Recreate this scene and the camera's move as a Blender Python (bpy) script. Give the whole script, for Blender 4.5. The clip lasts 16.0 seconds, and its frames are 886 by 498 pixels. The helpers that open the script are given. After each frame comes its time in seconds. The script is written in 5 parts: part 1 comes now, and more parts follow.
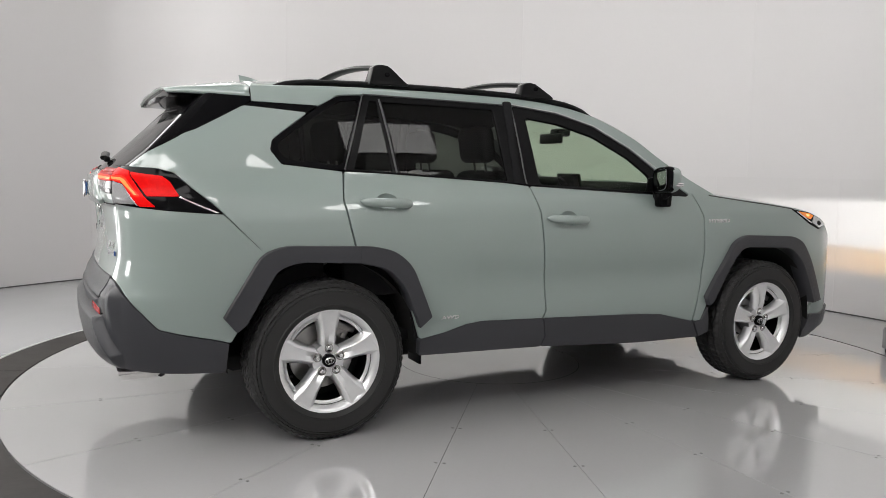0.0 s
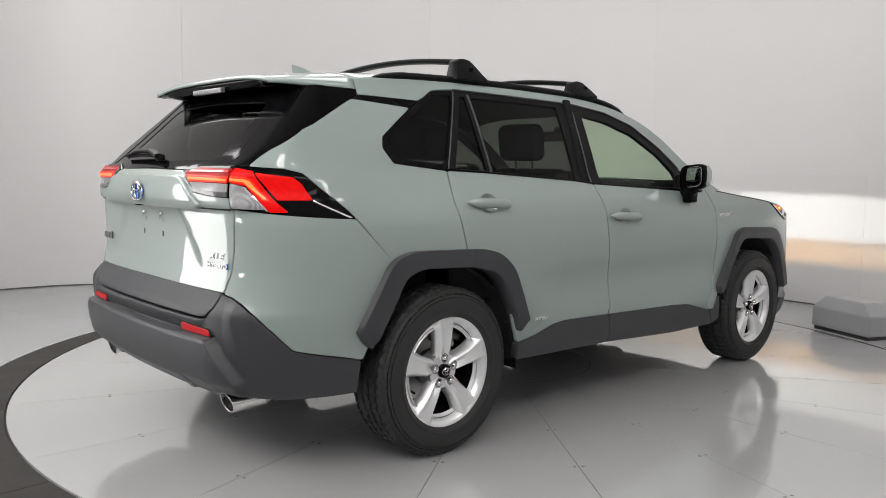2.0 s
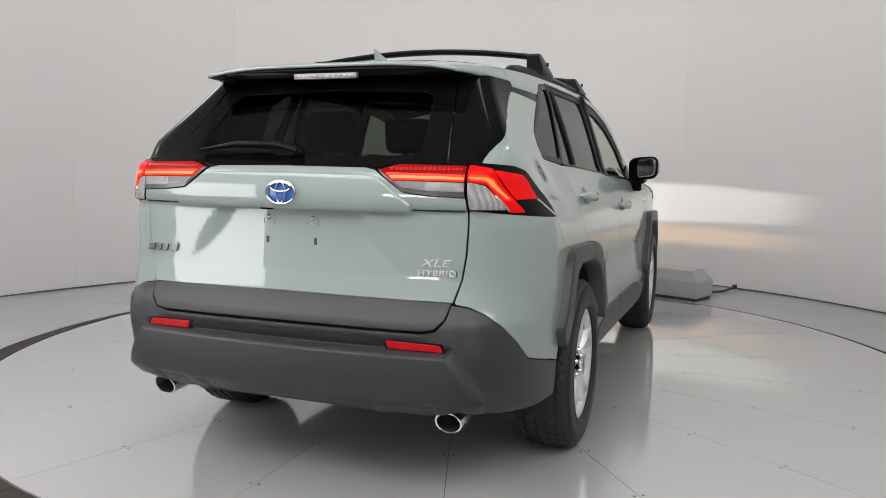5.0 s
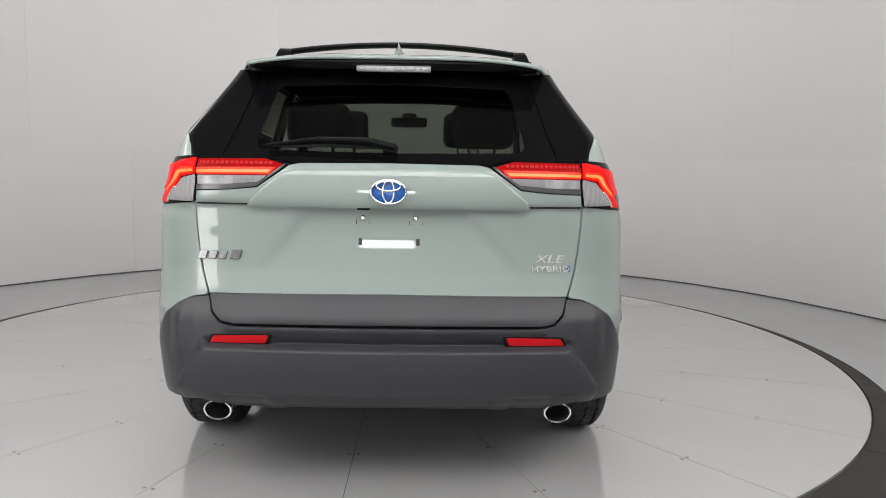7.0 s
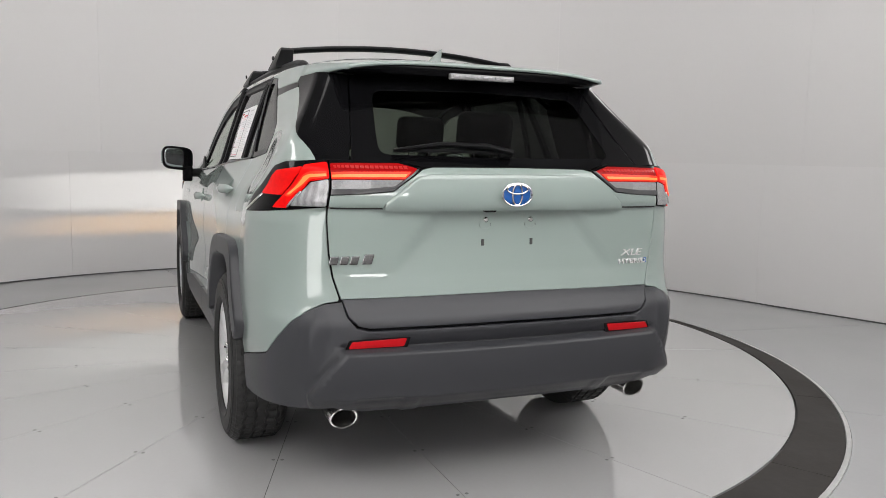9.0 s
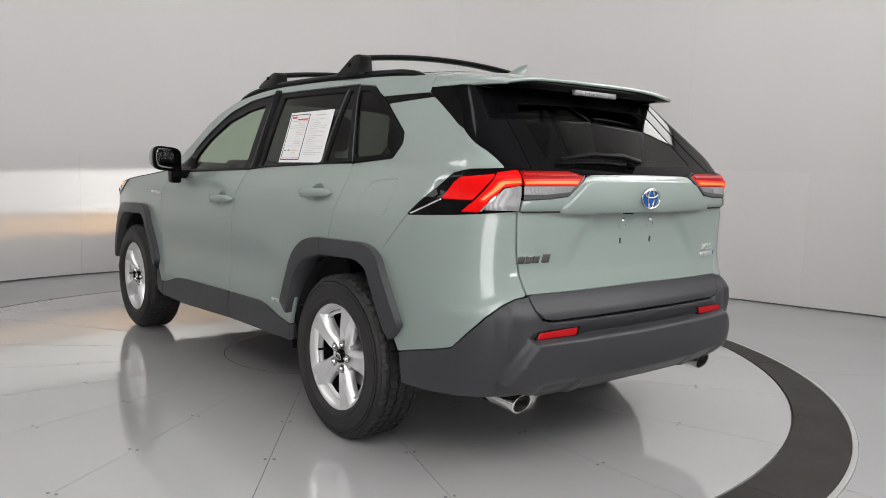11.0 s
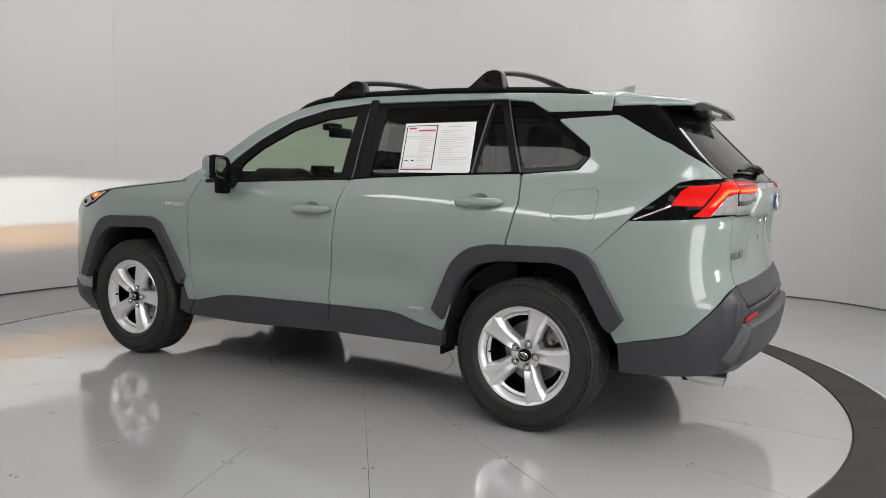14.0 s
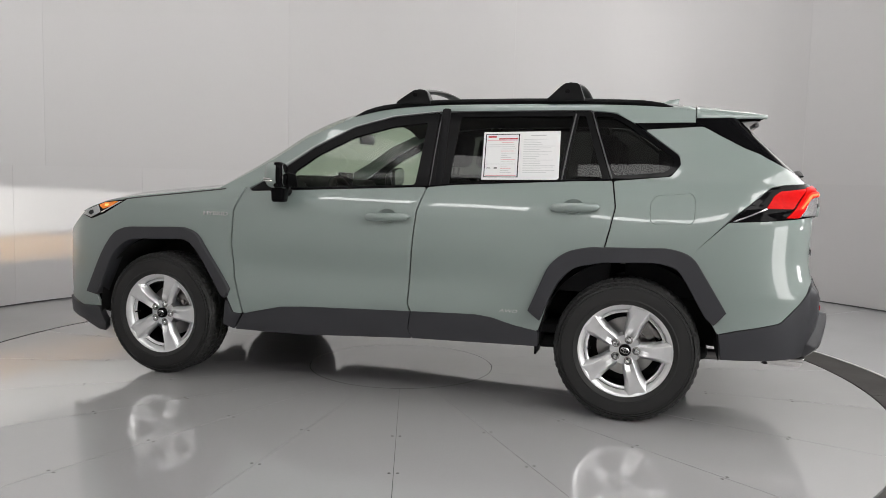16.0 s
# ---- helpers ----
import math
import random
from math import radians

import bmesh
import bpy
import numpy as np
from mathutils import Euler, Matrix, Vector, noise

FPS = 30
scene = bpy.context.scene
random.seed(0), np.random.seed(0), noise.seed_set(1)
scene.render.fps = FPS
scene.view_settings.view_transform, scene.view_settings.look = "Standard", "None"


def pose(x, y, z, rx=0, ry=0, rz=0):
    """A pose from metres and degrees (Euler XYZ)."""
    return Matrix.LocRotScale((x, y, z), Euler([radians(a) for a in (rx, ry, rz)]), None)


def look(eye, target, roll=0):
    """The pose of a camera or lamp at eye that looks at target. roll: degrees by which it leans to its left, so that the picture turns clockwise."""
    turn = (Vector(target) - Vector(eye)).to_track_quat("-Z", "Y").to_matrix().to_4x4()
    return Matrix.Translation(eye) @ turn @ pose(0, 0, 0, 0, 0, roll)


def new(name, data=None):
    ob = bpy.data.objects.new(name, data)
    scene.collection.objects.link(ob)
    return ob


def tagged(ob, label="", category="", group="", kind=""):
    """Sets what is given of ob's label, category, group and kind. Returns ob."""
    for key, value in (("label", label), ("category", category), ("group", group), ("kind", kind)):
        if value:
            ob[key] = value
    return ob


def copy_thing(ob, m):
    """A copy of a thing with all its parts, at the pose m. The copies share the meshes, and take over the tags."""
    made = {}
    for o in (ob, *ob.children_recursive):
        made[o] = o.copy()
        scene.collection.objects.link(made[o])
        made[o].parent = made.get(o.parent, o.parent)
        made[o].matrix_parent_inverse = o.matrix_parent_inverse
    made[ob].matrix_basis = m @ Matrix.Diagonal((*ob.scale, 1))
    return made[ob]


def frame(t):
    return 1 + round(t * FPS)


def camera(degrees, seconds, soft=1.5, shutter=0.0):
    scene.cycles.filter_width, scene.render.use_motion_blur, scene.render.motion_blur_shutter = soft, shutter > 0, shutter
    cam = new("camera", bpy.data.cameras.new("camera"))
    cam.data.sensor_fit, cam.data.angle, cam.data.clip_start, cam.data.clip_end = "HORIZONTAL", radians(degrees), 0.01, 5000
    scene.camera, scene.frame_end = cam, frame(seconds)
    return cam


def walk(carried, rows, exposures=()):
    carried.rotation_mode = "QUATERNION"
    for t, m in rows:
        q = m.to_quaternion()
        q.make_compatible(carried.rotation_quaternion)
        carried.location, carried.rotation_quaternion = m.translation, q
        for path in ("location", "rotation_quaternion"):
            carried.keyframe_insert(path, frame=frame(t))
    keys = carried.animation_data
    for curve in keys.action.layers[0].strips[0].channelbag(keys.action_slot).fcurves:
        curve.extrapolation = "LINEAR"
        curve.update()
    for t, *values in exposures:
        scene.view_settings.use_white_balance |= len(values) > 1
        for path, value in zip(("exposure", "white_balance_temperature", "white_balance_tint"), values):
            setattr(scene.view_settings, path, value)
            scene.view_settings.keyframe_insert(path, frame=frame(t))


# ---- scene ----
import mathutils
import mathutils.geometry

cam = camera(58.74, 16.0, soft=0.7)
# seconds, eye, tilt, heading, lean
PATH = [
    (0, -2.444, -4.201, 1.216, 84.37, -26.52, 1.13),
    (0.5, -2.743, -3.993, 1.214, 84.29, -30.41, 1.18),
    (1, -3.036, -3.774, 1.212, 84.29, -34.31, 1.13),
    (1.5, -3.305, -3.545, 1.210, 84.26, -38.21, 1.00),
    (2, -3.555, -3.288, 1.212, 84.24, -42.23, 0.93),
    (2.5, -3.800, -3.031, 1.212, 84.31, -46.39, 0.99),
    (3, -4.008, -2.747, 1.211, 84.27, -50.55, 0.94),
    (3.5, -4.197, -2.454, 1.210, 84.08, -54.91, 0.66),
    (4, -4.381, -2.147, 1.205, 84.05, -59.56, 0.51),
    (4.6, -4.565, -1.763, 1.211, 83.84, -65.35, 0.64),
    (5.2, -4.709, -1.368, 1.216, 83.64, -71.37, 0.76),
    (5.8, -4.813, -0.962, 1.222, 83.43, -77.66, 0.89),
    (6.2, -4.860, -0.687, 1.225, 83.29, -82.03, 0.97),
    (6.5, -4.883, -0.479, 1.228, 83.18, -85.39, 1.03),
    (7, -4.899, -0.129, 1.229, 83.14, -91.18, 0.90),
    (7.5, -4.888, 0.199, 1.227, 83.20, -96.28, 0.91),
    (8, -4.862, 0.560, 1.227, 83.24, -101.93, 0.83),
    (8.6, -4.816, 0.996, 1.228, 83.31, -108.25, 1.02),
    (9.2, -4.747, 1.436, 1.229, 83.39, -114.09, 1.21),
    (9.8, -4.638, 1.871, 1.230, 83.46, -119.50, 1.39),
    (10.2, -4.536, 2.153, 1.231, 83.51, -122.89, 1.52),
    (10.5, -4.442, 2.357, 1.232, 83.55, -125.33, 1.61),
    (11, -4.254, 2.680, 1.234, 83.55, -129.18, 1.74),
    (11.5, -4.056, 2.978, 1.229, 83.74, -132.81, 1.67),
    (12, -3.849, 3.268, 1.227, 83.79, -136.25, 1.79),
    (12.5, -3.602, 3.521, 1.222, 84.05, -139.75, 1.67),
    (13, -3.351, 3.793, 1.225, 84.00, -143.37, 1.74),
    (13.5, -3.066, 4.040, 1.229, 84.01, -147.16, 1.70),
    (14, -2.779, 4.228, 1.228, 84.09, -150.61, 1.55),
    (14.5, -2.483, 4.406, 1.219, 84.22, -153.99, 1.33),
    (15, -2.171, 4.575, 1.214, 84.33, -157.40, 1.21),
    (15.5, -1.850, 4.731, 1.212, 84.48, -160.73, 1.20),
    (16, -1.519, 4.871, 1.211, 84.70, -164.13, 1.36),
]
walk(cam, [(t, pose(x, y, z, 0, 0, h) @ pose(0, 0, 0, tilt, 0, 0) @ pose(0, 0, 0, 0, 0, lean)) for t, x, y, z, tilt, h, lean in PATH], exposures=[(0, 0.68), (2, 0.65), (4, 0.54), (7, 0.60), (8, 0.59), (10.5, 0.45), (12.5, 0.46), (14, 0.46), (16, 0.47)])

# ---- world and light: a closed white studio under ceiling lamps
MID = Vector((0.08, 0.16, 0))
world = bpy.data.worlds.new("world")
scene.world = world
world.use_nodes = True
world.node_tree.nodes["Background"].inputs[0].default_value = (0.6, 0.62, 0.65, 1)
world.node_tree.nodes["Background"].inputs[1].default_value = 0.05
LAMP_STRENGTH = 2.8
# ceiling lamps: x, y, length along x, along y
LIGHTS = [(0.0, 0.12, 2.0, 2.3)]
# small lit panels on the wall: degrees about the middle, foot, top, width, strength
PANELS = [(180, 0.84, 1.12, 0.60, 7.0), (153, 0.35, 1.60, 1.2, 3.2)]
# unseen soft boxes added on the wall to brighten car and floor, edge to edge, high behind the car and lower along its
# sides: degrees about the middle, foot, top, strength
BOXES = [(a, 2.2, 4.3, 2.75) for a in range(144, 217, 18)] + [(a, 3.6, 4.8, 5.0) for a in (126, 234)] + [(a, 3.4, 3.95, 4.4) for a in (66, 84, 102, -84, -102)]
BEAM = 36.0


# ---- materials
def material(name, color, rough=0.5, metal=0.0, coat=0.0, grain=0.0, grain_size=40.0, bump=0.0, emit=None, strength=0.0, spec=0.5, coat_rough=0.03, stain=0.0, stain_size=1.5):
    m = bpy.data.materials.new(name)
    m.use_nodes = True
    nodes, links = m.node_tree.nodes, m.node_tree.links
    b = nodes["Principled BSDF"]
    b.inputs["Base Color"].default_value = (*color, 1)
    b.inputs["Roughness"].default_value = rough
    b.inputs["Metallic"].default_value = metal
    b.inputs["Coat Weight"].default_value = coat
    b.inputs["Coat Roughness"].default_value = coat_rough
    b.inputs["Specular IOR Level"].default_value = spec
    if emit:
        b.inputs["Emission Color"].default_value = (*emit, 1)
        b.inputs["Emission Strength"].default_value = strength
    if grain or bump or stain:
        place = nodes.new("ShaderNodeTexCoord")
        fine = nodes.new("ShaderNodeTexNoise")
        fine.inputs["Scale"].default_value = grain_size
        fine.inputs["Detail"].default_value = 5
        links.new(place.outputs["Object"], fine.inputs["Vector"])
        wide = nodes.new("ShaderNodeTexNoise")
        wide.inputs["Scale"].default_value = stain_size
        wide.inputs["Detail"].default_value = 3
        links.new(place.outputs["Object"], wide.inputs["Vector"])
        total = nodes.new("ShaderNodeMath")
        total.operation = "MULTIPLY_ADD"
        links.new(fine.outputs[0], total.inputs[0])
        total.inputs[1].default_value = grain
        total.inputs[2].default_value = 1 - grain / 2 - stain / 2
        more = nodes.new("ShaderNodeMath")
        more.operation = "MULTIPLY_ADD"
        links.new(wide.outputs[0], more.inputs[0])
        more.inputs[1].default_value = stain
        links.new(total.outputs[0], more.inputs[2])
        mul = nodes.new("ShaderNodeVectorMath")
        mul.operation = "SCALE"
        mul.inputs[0].default_value = color
        links.new(more.outputs[0], mul.inputs["Scale"])
        links.new(mul.outputs[0], b.inputs["Base Color"])
        if stain:
            gloss = nodes.new("ShaderNodeMath")
            gloss.operation = "MULTIPLY_ADD"
            links.new(wide.outputs[0], gloss.inputs[0])
            gloss.inputs[1].default_value = rough * 0.5
            gloss.inputs[2].default_value = rough * 0.75
            links.new(gloss.outputs[0], b.inputs["Roughness"])
        if bump:
            bm = nodes.new("ShaderNodeBump")
            bm.inputs["Strength"].default_value = bump
            bm.inputs["Distance"].default_value = 0.002
            links.new(fine.outputs[0], bm.inputs["Height"])
            links.new(bm.outputs[0], b.inputs["Normal"])
    return m


def glass_material(name, tint, gloss=0.02):
    m = bpy.data.materials.new(name)
    m.use_nodes = True
    nodes, links = m.node_tree.nodes, m.node_tree.links
    nodes.remove(nodes["Principled BSDF"])
    clear, shine, mix, facing = nodes.new("ShaderNodeBsdfTransparent"), nodes.new("ShaderNodeBsdfGlossy"), nodes.new("ShaderNodeMixShader"), nodes.new("ShaderNodeLayerWeight")
    clear.inputs[0].default_value = (*tint, 1)
    shine.inputs["Roughness"].default_value = gloss
    facing.inputs[0].default_value = 0.5
    power, share = nodes.new("ShaderNodeMath"), nodes.new("ShaderNodeMath")
    power.operation, power.inputs[1].default_value = "POWER", 5
    share.operation, share.inputs[1].default_value, share.inputs[2].default_value = "MULTIPLY_ADD", 0.95, 0.018
    links.new(facing.outputs["Facing"], power.inputs[0])
    links.new(power.outputs[0], share.inputs[0])
    links.new(share.outputs[0], mix.inputs[0])
    links.new(clear.outputs[0], mix.inputs[1])
    links.new(shine.outputs[0], mix.inputs[2])
    links.new(mix.outputs[0], nodes["Material Output"].inputs[0])
    return m


paint = material("grey_green_paint", (0.226, 0.275, 0.259), 0.42, coat=1.0, grain=0.05, grain_size=900, coat_rough=0.02)
bolt_grey = material("bolt_grey", (0.12, 0.12, 0.12), 0.5)
paint.node_tree.nodes["Principled BSDF"].inputs["Coat IOR"].default_value = 1.65
cladding = material("black_textured_plastic", (0.036, 0.037, 0.042), 0.40, grain=0.25, grain_size=700, bump=0.2, spec=0.4)
gloss_black = material("gloss_black", (0.003, 0.003, 0.0035), 0.05, spec=0.08)
satin_black = material("satin_black", (0.006, 0.006, 0.0065), 0.35, grain=0.15, grain_size=300, bump=0.1, spec=0.10)
soft_black = material("soft_black", (0.012, 0.012, 0.013), 0.8, grain=0.3, grain_size=120, bump=0.2, spec=0.12)
under_black = material("underbody_black", (0.010, 0.010, 0.010), 0.9, grain=0.4, grain_size=60, bump=0.3)
rubber = material("tyre_rubber", (0.021, 0.021, 0.021), 0.55, grain=0.15, grain_size=160, bump=0.06, stain=0.15, stain_size=9, spec=0.35)
edge_grey = material("grey_rubber_edge", (0.05, 0.05, 0.053), 0.35, spec=0.5)
alloy = material("silver_alloy", (0.80, 0.805, 0.81), 0.30, metal=0.75, coat=0.3, grain=0.05, grain_size=500)
steel = material("dull_steel", (0.28, 0.27, 0.26), 0.42, metal=0.9, grain=0.25, grain_size=70, bump=0.1)
disc_steel = material("brake_disc_steel", (0.52, 0.51, 0.50), 0.34, metal=0.8, grain=0.15, grain_size=90)
chrome = material("chrome", (0.80, 0.80, 0.80), 0.10, metal=1.0)
tip_metal = material("polished_tip", (0.72, 0.71, 0.70), 0.16, metal=0.95)
dark_chrome = material("dark_chrome", (0.22, 0.22, 0.225), 0.16, metal=0.9)
emblem_metal = material("emblem_metal", (0.55, 0.56, 0.58), 0.16, metal=1.0)
badge_silver = material("badge_silver", (0.82, 0.82, 0.82), 0.2, metal=0.45, coat=0.3)
emblem_blue = material("emblem_blue", (0.012, 0.085, 0.32), 0.25, coat=0.2)
red_lens = material("red_lens", (0.24, 0.002, 0.003), 0.30, coat=0.04, spec=0.06, grain=0.5, grain_size=45, emit=(1.0, 0.0, 0.004), strength=0.05)
bright_lens = material("bright_red_lens", (0.45, 0.004, 0.004), 0.30, coat=0.04, spec=0.06, grain=0.6, grain_size=60, emit=(1.0, 0.002, 0.002), strength=0.22)
red_glow = material("lit_red_strip", (0.5, 0.02, 0.01), 0.3, coat=0.2, spec=0.1, emit=(1.0, 0.030, 0.006), strength=0.62)
red_core = material("lit_strip_core", (0.5, 0.05, 0.02), 0.3, emit=(1.0, 0.20, 0.035), strength=1.0)
led_red = material("red_led_row", (0.25, 0.002, 0.002), 0.3, coat=1.0, emit=(1.0, 0.006, 0.004), strength=0.18)
bezel_grey = material("dark_grey_bezel", (0.055, 0.055, 0.058), 0.25, coat=0.6)
red_plain = material("red_reflector", (0.42, 0.006, 0.010), 0.25, coat=0.05, spec=0.15, grain=0.2, grain_size=500)
clear_lens = material("clear_lens", (0.19, 0.19, 0.195), 0.30, metal=0.2, coat=0.25, grain=0.6, grain_size=130)
ribbed_lens = material("ribbed_clear_lens", (0.32, 0.32, 0.33), 0.25, metal=0.2, coat=0.25)
ribs = ribbed_lens.node_tree.nodes.new("ShaderNodeTexWave")
ribs.bands_direction = "Y"
ribs.inputs["Scale"].default_value = 95
ribs.inputs["Distortion"].default_value = 1.5
ribs.inputs["Detail"].default_value = 2
spread = ribbed_lens.node_tree.nodes.new("ShaderNodeMixRGB")
spread.inputs[1].default_value, spread.inputs[2].default_value = (0.13, 0.13, 0.135, 1), (0.46, 0.46, 0.47, 1)
place = ribbed_lens.node_tree.nodes.new("ShaderNodeTexCoord")
ribbed_lens.node_tree.links.new(place.outputs["Object"], ribs.inputs["Vector"])
ribbed_lens.node_tree.links.new(ribs.outputs["Fac"], spread.inputs[0])
ribbed_lens.node_tree.links.new(spread.outputs[0], ribbed_lens.node_tree.nodes["Principled BSDF"].inputs["Base Color"])
amber = material("amber_lens", (0.6, 0.17, 0.02), 0.15, coat=1.0, emit=(1.0, 0.25, 0.02), strength=0.25)
amber_core = material("lit_amber_core", (0.6, 0.3, 0.05), 0.2, emit=(1.0, 0.5, 0.12), strength=0.9)
head_lens = material("headlamp_lens", (0.62, 0.63, 0.64), 0.12, metal=0.7, coat=1.0, grain=0.5, grain_size=60)
mirror = material("mirror_glass", (0.42, 0.43, 0.45), 0.02, metal=1.0)
cloth = material("charcoal_upholstery", (0.010, 0.010, 0.011), 0.85, grain=0.4, grain_size=220, bump=0.3, spec=0.12)
lining = material("grey_lining", (0.045, 0.045, 0.045), 0.9, grain=0.2, grain_size=200, bump=0.2)
front_glass = glass_material("green_tinted_glass", (0.69, 0.775, 0.67))
dark_glass = glass_material("privacy_glass", (0.10, 0.107, 0.10))
rear_tint = glass_material("dark_rear_glass", (0.14, 0.155, 0.14))
paper = material("white_paper", (0.80, 0.80, 0.80), 0.6, grain=0.03, grain_size=100)
ink = material("grey_ink", (0.55, 0.55, 0.56), 0.7)
pink_ink = material("pink_ink", (0.75, 0.35, 0.38), 0.7)
red_ink = material("red_ink", (0.50, 0.06, 0.08), 0.7)
black_ink = material("black_ink", (0.02, 0.02, 0.025), 0.6)
wall_white = material("white_wall_panel", (0.575, 0.566, 0.566), 0.45, grain=0.02, grain_size=30, bump=0.02, stain=0.05, stain_size=0.5)
tone = wall_white.node_tree.nodes.new("ShaderNodeObjectInfo")
shade = wall_white.node_tree.nodes.new("ShaderNodeMath")
shade.operation, shade.inputs[1].default_value, shade.inputs[2].default_value = "MULTIPLY_ADD", 0.05, 0.975
wall_white.node_tree.links.new(tone.outputs["Random"], shade.inputs[0])
both_tones = wall_white.node_tree.nodes.new("ShaderNodeVectorMath")
both_tones.operation = "SCALE"
base = wall_white.node_tree.nodes["Principled BSDF"].inputs["Base Color"]
wall_white.node_tree.links.new(base.links[0].from_socket, both_tones.inputs[0])
wall_white.node_tree.links.new(shade.outputs[0], both_tones.inputs["Scale"])
wall_white.node_tree.links.new(both_tones.outputs[0], base)
floor_grey = material("grey_epoxy_floor", (0.455, 0.452, 0.456), 0.14, grain=0.04, grain_size=60, stain=0.10, stain_size=1.2, coat=1.0, coat_rough=0.003, spec=0.12)
outer_grey = material("grey_floor_sheet", (0.37, 0.37, 0.38), 0.22, grain=0.05, grain_size=40, stain=0.12, stain_size=0.9)
ring_dark = material("dark_rubber_ring", (0.030, 0.027, 0.025), 0.55, grain=0.5, grain_size=26, bump=0.3, stain=0.5, stain_size=3, spec=0.22)
edging_pale = material("pale_metal_edging", (0.50, 0.50, 0.50), 0.35, metal=0.3, grain=0.3, grain_size=30, stain=0.3, stain_size=4)
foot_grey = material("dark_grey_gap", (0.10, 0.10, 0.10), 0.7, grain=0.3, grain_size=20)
seam_black = material("seam_black", (0.04, 0.04, 0.04), 0.7)
ceiling_dark = material("grey_ceiling", (0.30, 0.30, 0.305), 0.8, grain=0.2, grain_size=6, stain=0.3, stain_size=0.8)
floor_grey.node_tree.nodes["Principled BSDF"].inputs["Coat IOR"].default_value = 1.9
lamp_glow = material("lit_lamp_panel", (0.9, 0.9, 0.9), 0.5, emit=(1.0, 0.975, 0.96), strength=LAMP_STRENGTH)
box_grey = material("painted_grey_box", (0.33, 0.335, 0.345), 0.4, grain=0.05, grain_size=50, stain=0.1, stain_size=5)


# ---- making meshes
def part(name, bm, mat, parent=None, label="", smooth=True):
    me = bpy.data.meshes.new(name)
    bm.to_mesh(me)
    bm.free()
    me.materials.append(mat)
    if smooth:
        me.shade_smooth()
        me.set_sharp_from_angle(angle=radians(38))
    ob = new(name, me)
    ob.parent = parent
    return tagged(ob, label=label) if label else ob


def thing(name, label, category, group="", kind=""):
    return tagged(new(name), label, category, group, kind)


def revolve(profile, steps=64, closed=False):
    """A body turned round the y axis; the profile holds (radius, y)."""
    bm = bmesh.new()
    rings = []
    for r, y in profile:
        rings.append([bm.verts.new((r * math.cos(2 * math.pi * i / steps), y, r * math.sin(2 * math.pi * i / steps))) for i in range(steps)])
    pairs = list(zip(rings, rings[1:])) + ([(rings[-1], rings[0])] if closed else [])
    for a, b in pairs:
        for i in range(steps):
            j = (i + 1) % steps
            bm.faces.new((a[i], a[j], b[j], b[i]))
    bmesh.ops.recalc_face_normals(bm, faces=bm.faces)
    return bm


def block(size, at=(0, 0, 0), bevel=0.0, turn=None, segments=2, bm=None):
    bm = bm or bmesh.new()
    m = Matrix.Translation(at) @ (turn or Matrix()) @ Matrix.Diagonal((*size, 1))
    made = bmesh.ops.create_cube(bm, size=1, matrix=m)["verts"]
    if bevel:
        edges = {e for v in made for e in v.link_edges}
        bmesh.ops.bevel(bm, geom=list(edges), offset=bevel, segments=segments, affect="EDGES", profile=0.5)
    return bm


def tube(points, radius, sides=10, flat=1.0, bm=None, caps=True):
    """A bar along points; radius may be a list; flat squashes it in z."""
    bm = bm or bmesh.new()
    pts = [Vector(p) for p in points]
    rad = radius if isinstance(radius, (list, tuple)) else [radius] * len(pts)
    rings = []
    for i, p in enumerate(pts):
        d = (pts[min(i + 1, len(pts) - 1)] - pts[max(i - 1, 0)]).normalized()
        side = d.cross(Vector((0, 0, 1)))
        side = side.normalized() if side.length > 1e-4 else Vector((1, 0, 0))
        up = side.cross(d)
        rings.append([bm.verts.new(p + rad[i] * (math.cos(2 * math.pi * k / sides) * side + flat * math.sin(2 * math.pi * k / sides) * up)) for k in range(sides)])
    for a, b in zip(rings, rings[1:]):
        for k in range(sides):
            bm.faces.new((a[k], a[(k + 1) % sides], b[(k + 1) % sides], b[k]))
    if caps:
        bm.faces.new(rings[0][::-1])
        bm.faces.new(rings[-1])
    bmesh.ops.recalc_face_normals(bm, faces=bm.faces)
    return bm


def prism(outline, depth, bevel=0.0, segments=2):
    """An outline in x and z, thickened along y about 0."""
    bm = bmesh.new()
    front = [bm.verts.new((x, -depth / 2, z)) for x, z in outline]
    back = [bm.verts.new((x, depth / 2, z)) for x, z in outline]
    bm.faces.new(front)
    bm.faces.new(back[::-1])
    for i in range(len(outline)):
        j = (i + 1) % len(outline)
        bm.faces.new((front[j], front[i], back[i], back[j]))
    bmesh.ops.recalc_face_normals(bm, faces=bm.faces)
    if bevel:
        bmesh.ops.bevel(bm, geom=list(bm.edges), offset=bevel, segments=segments, affect="EDGES", profile=0.5)
    return bm


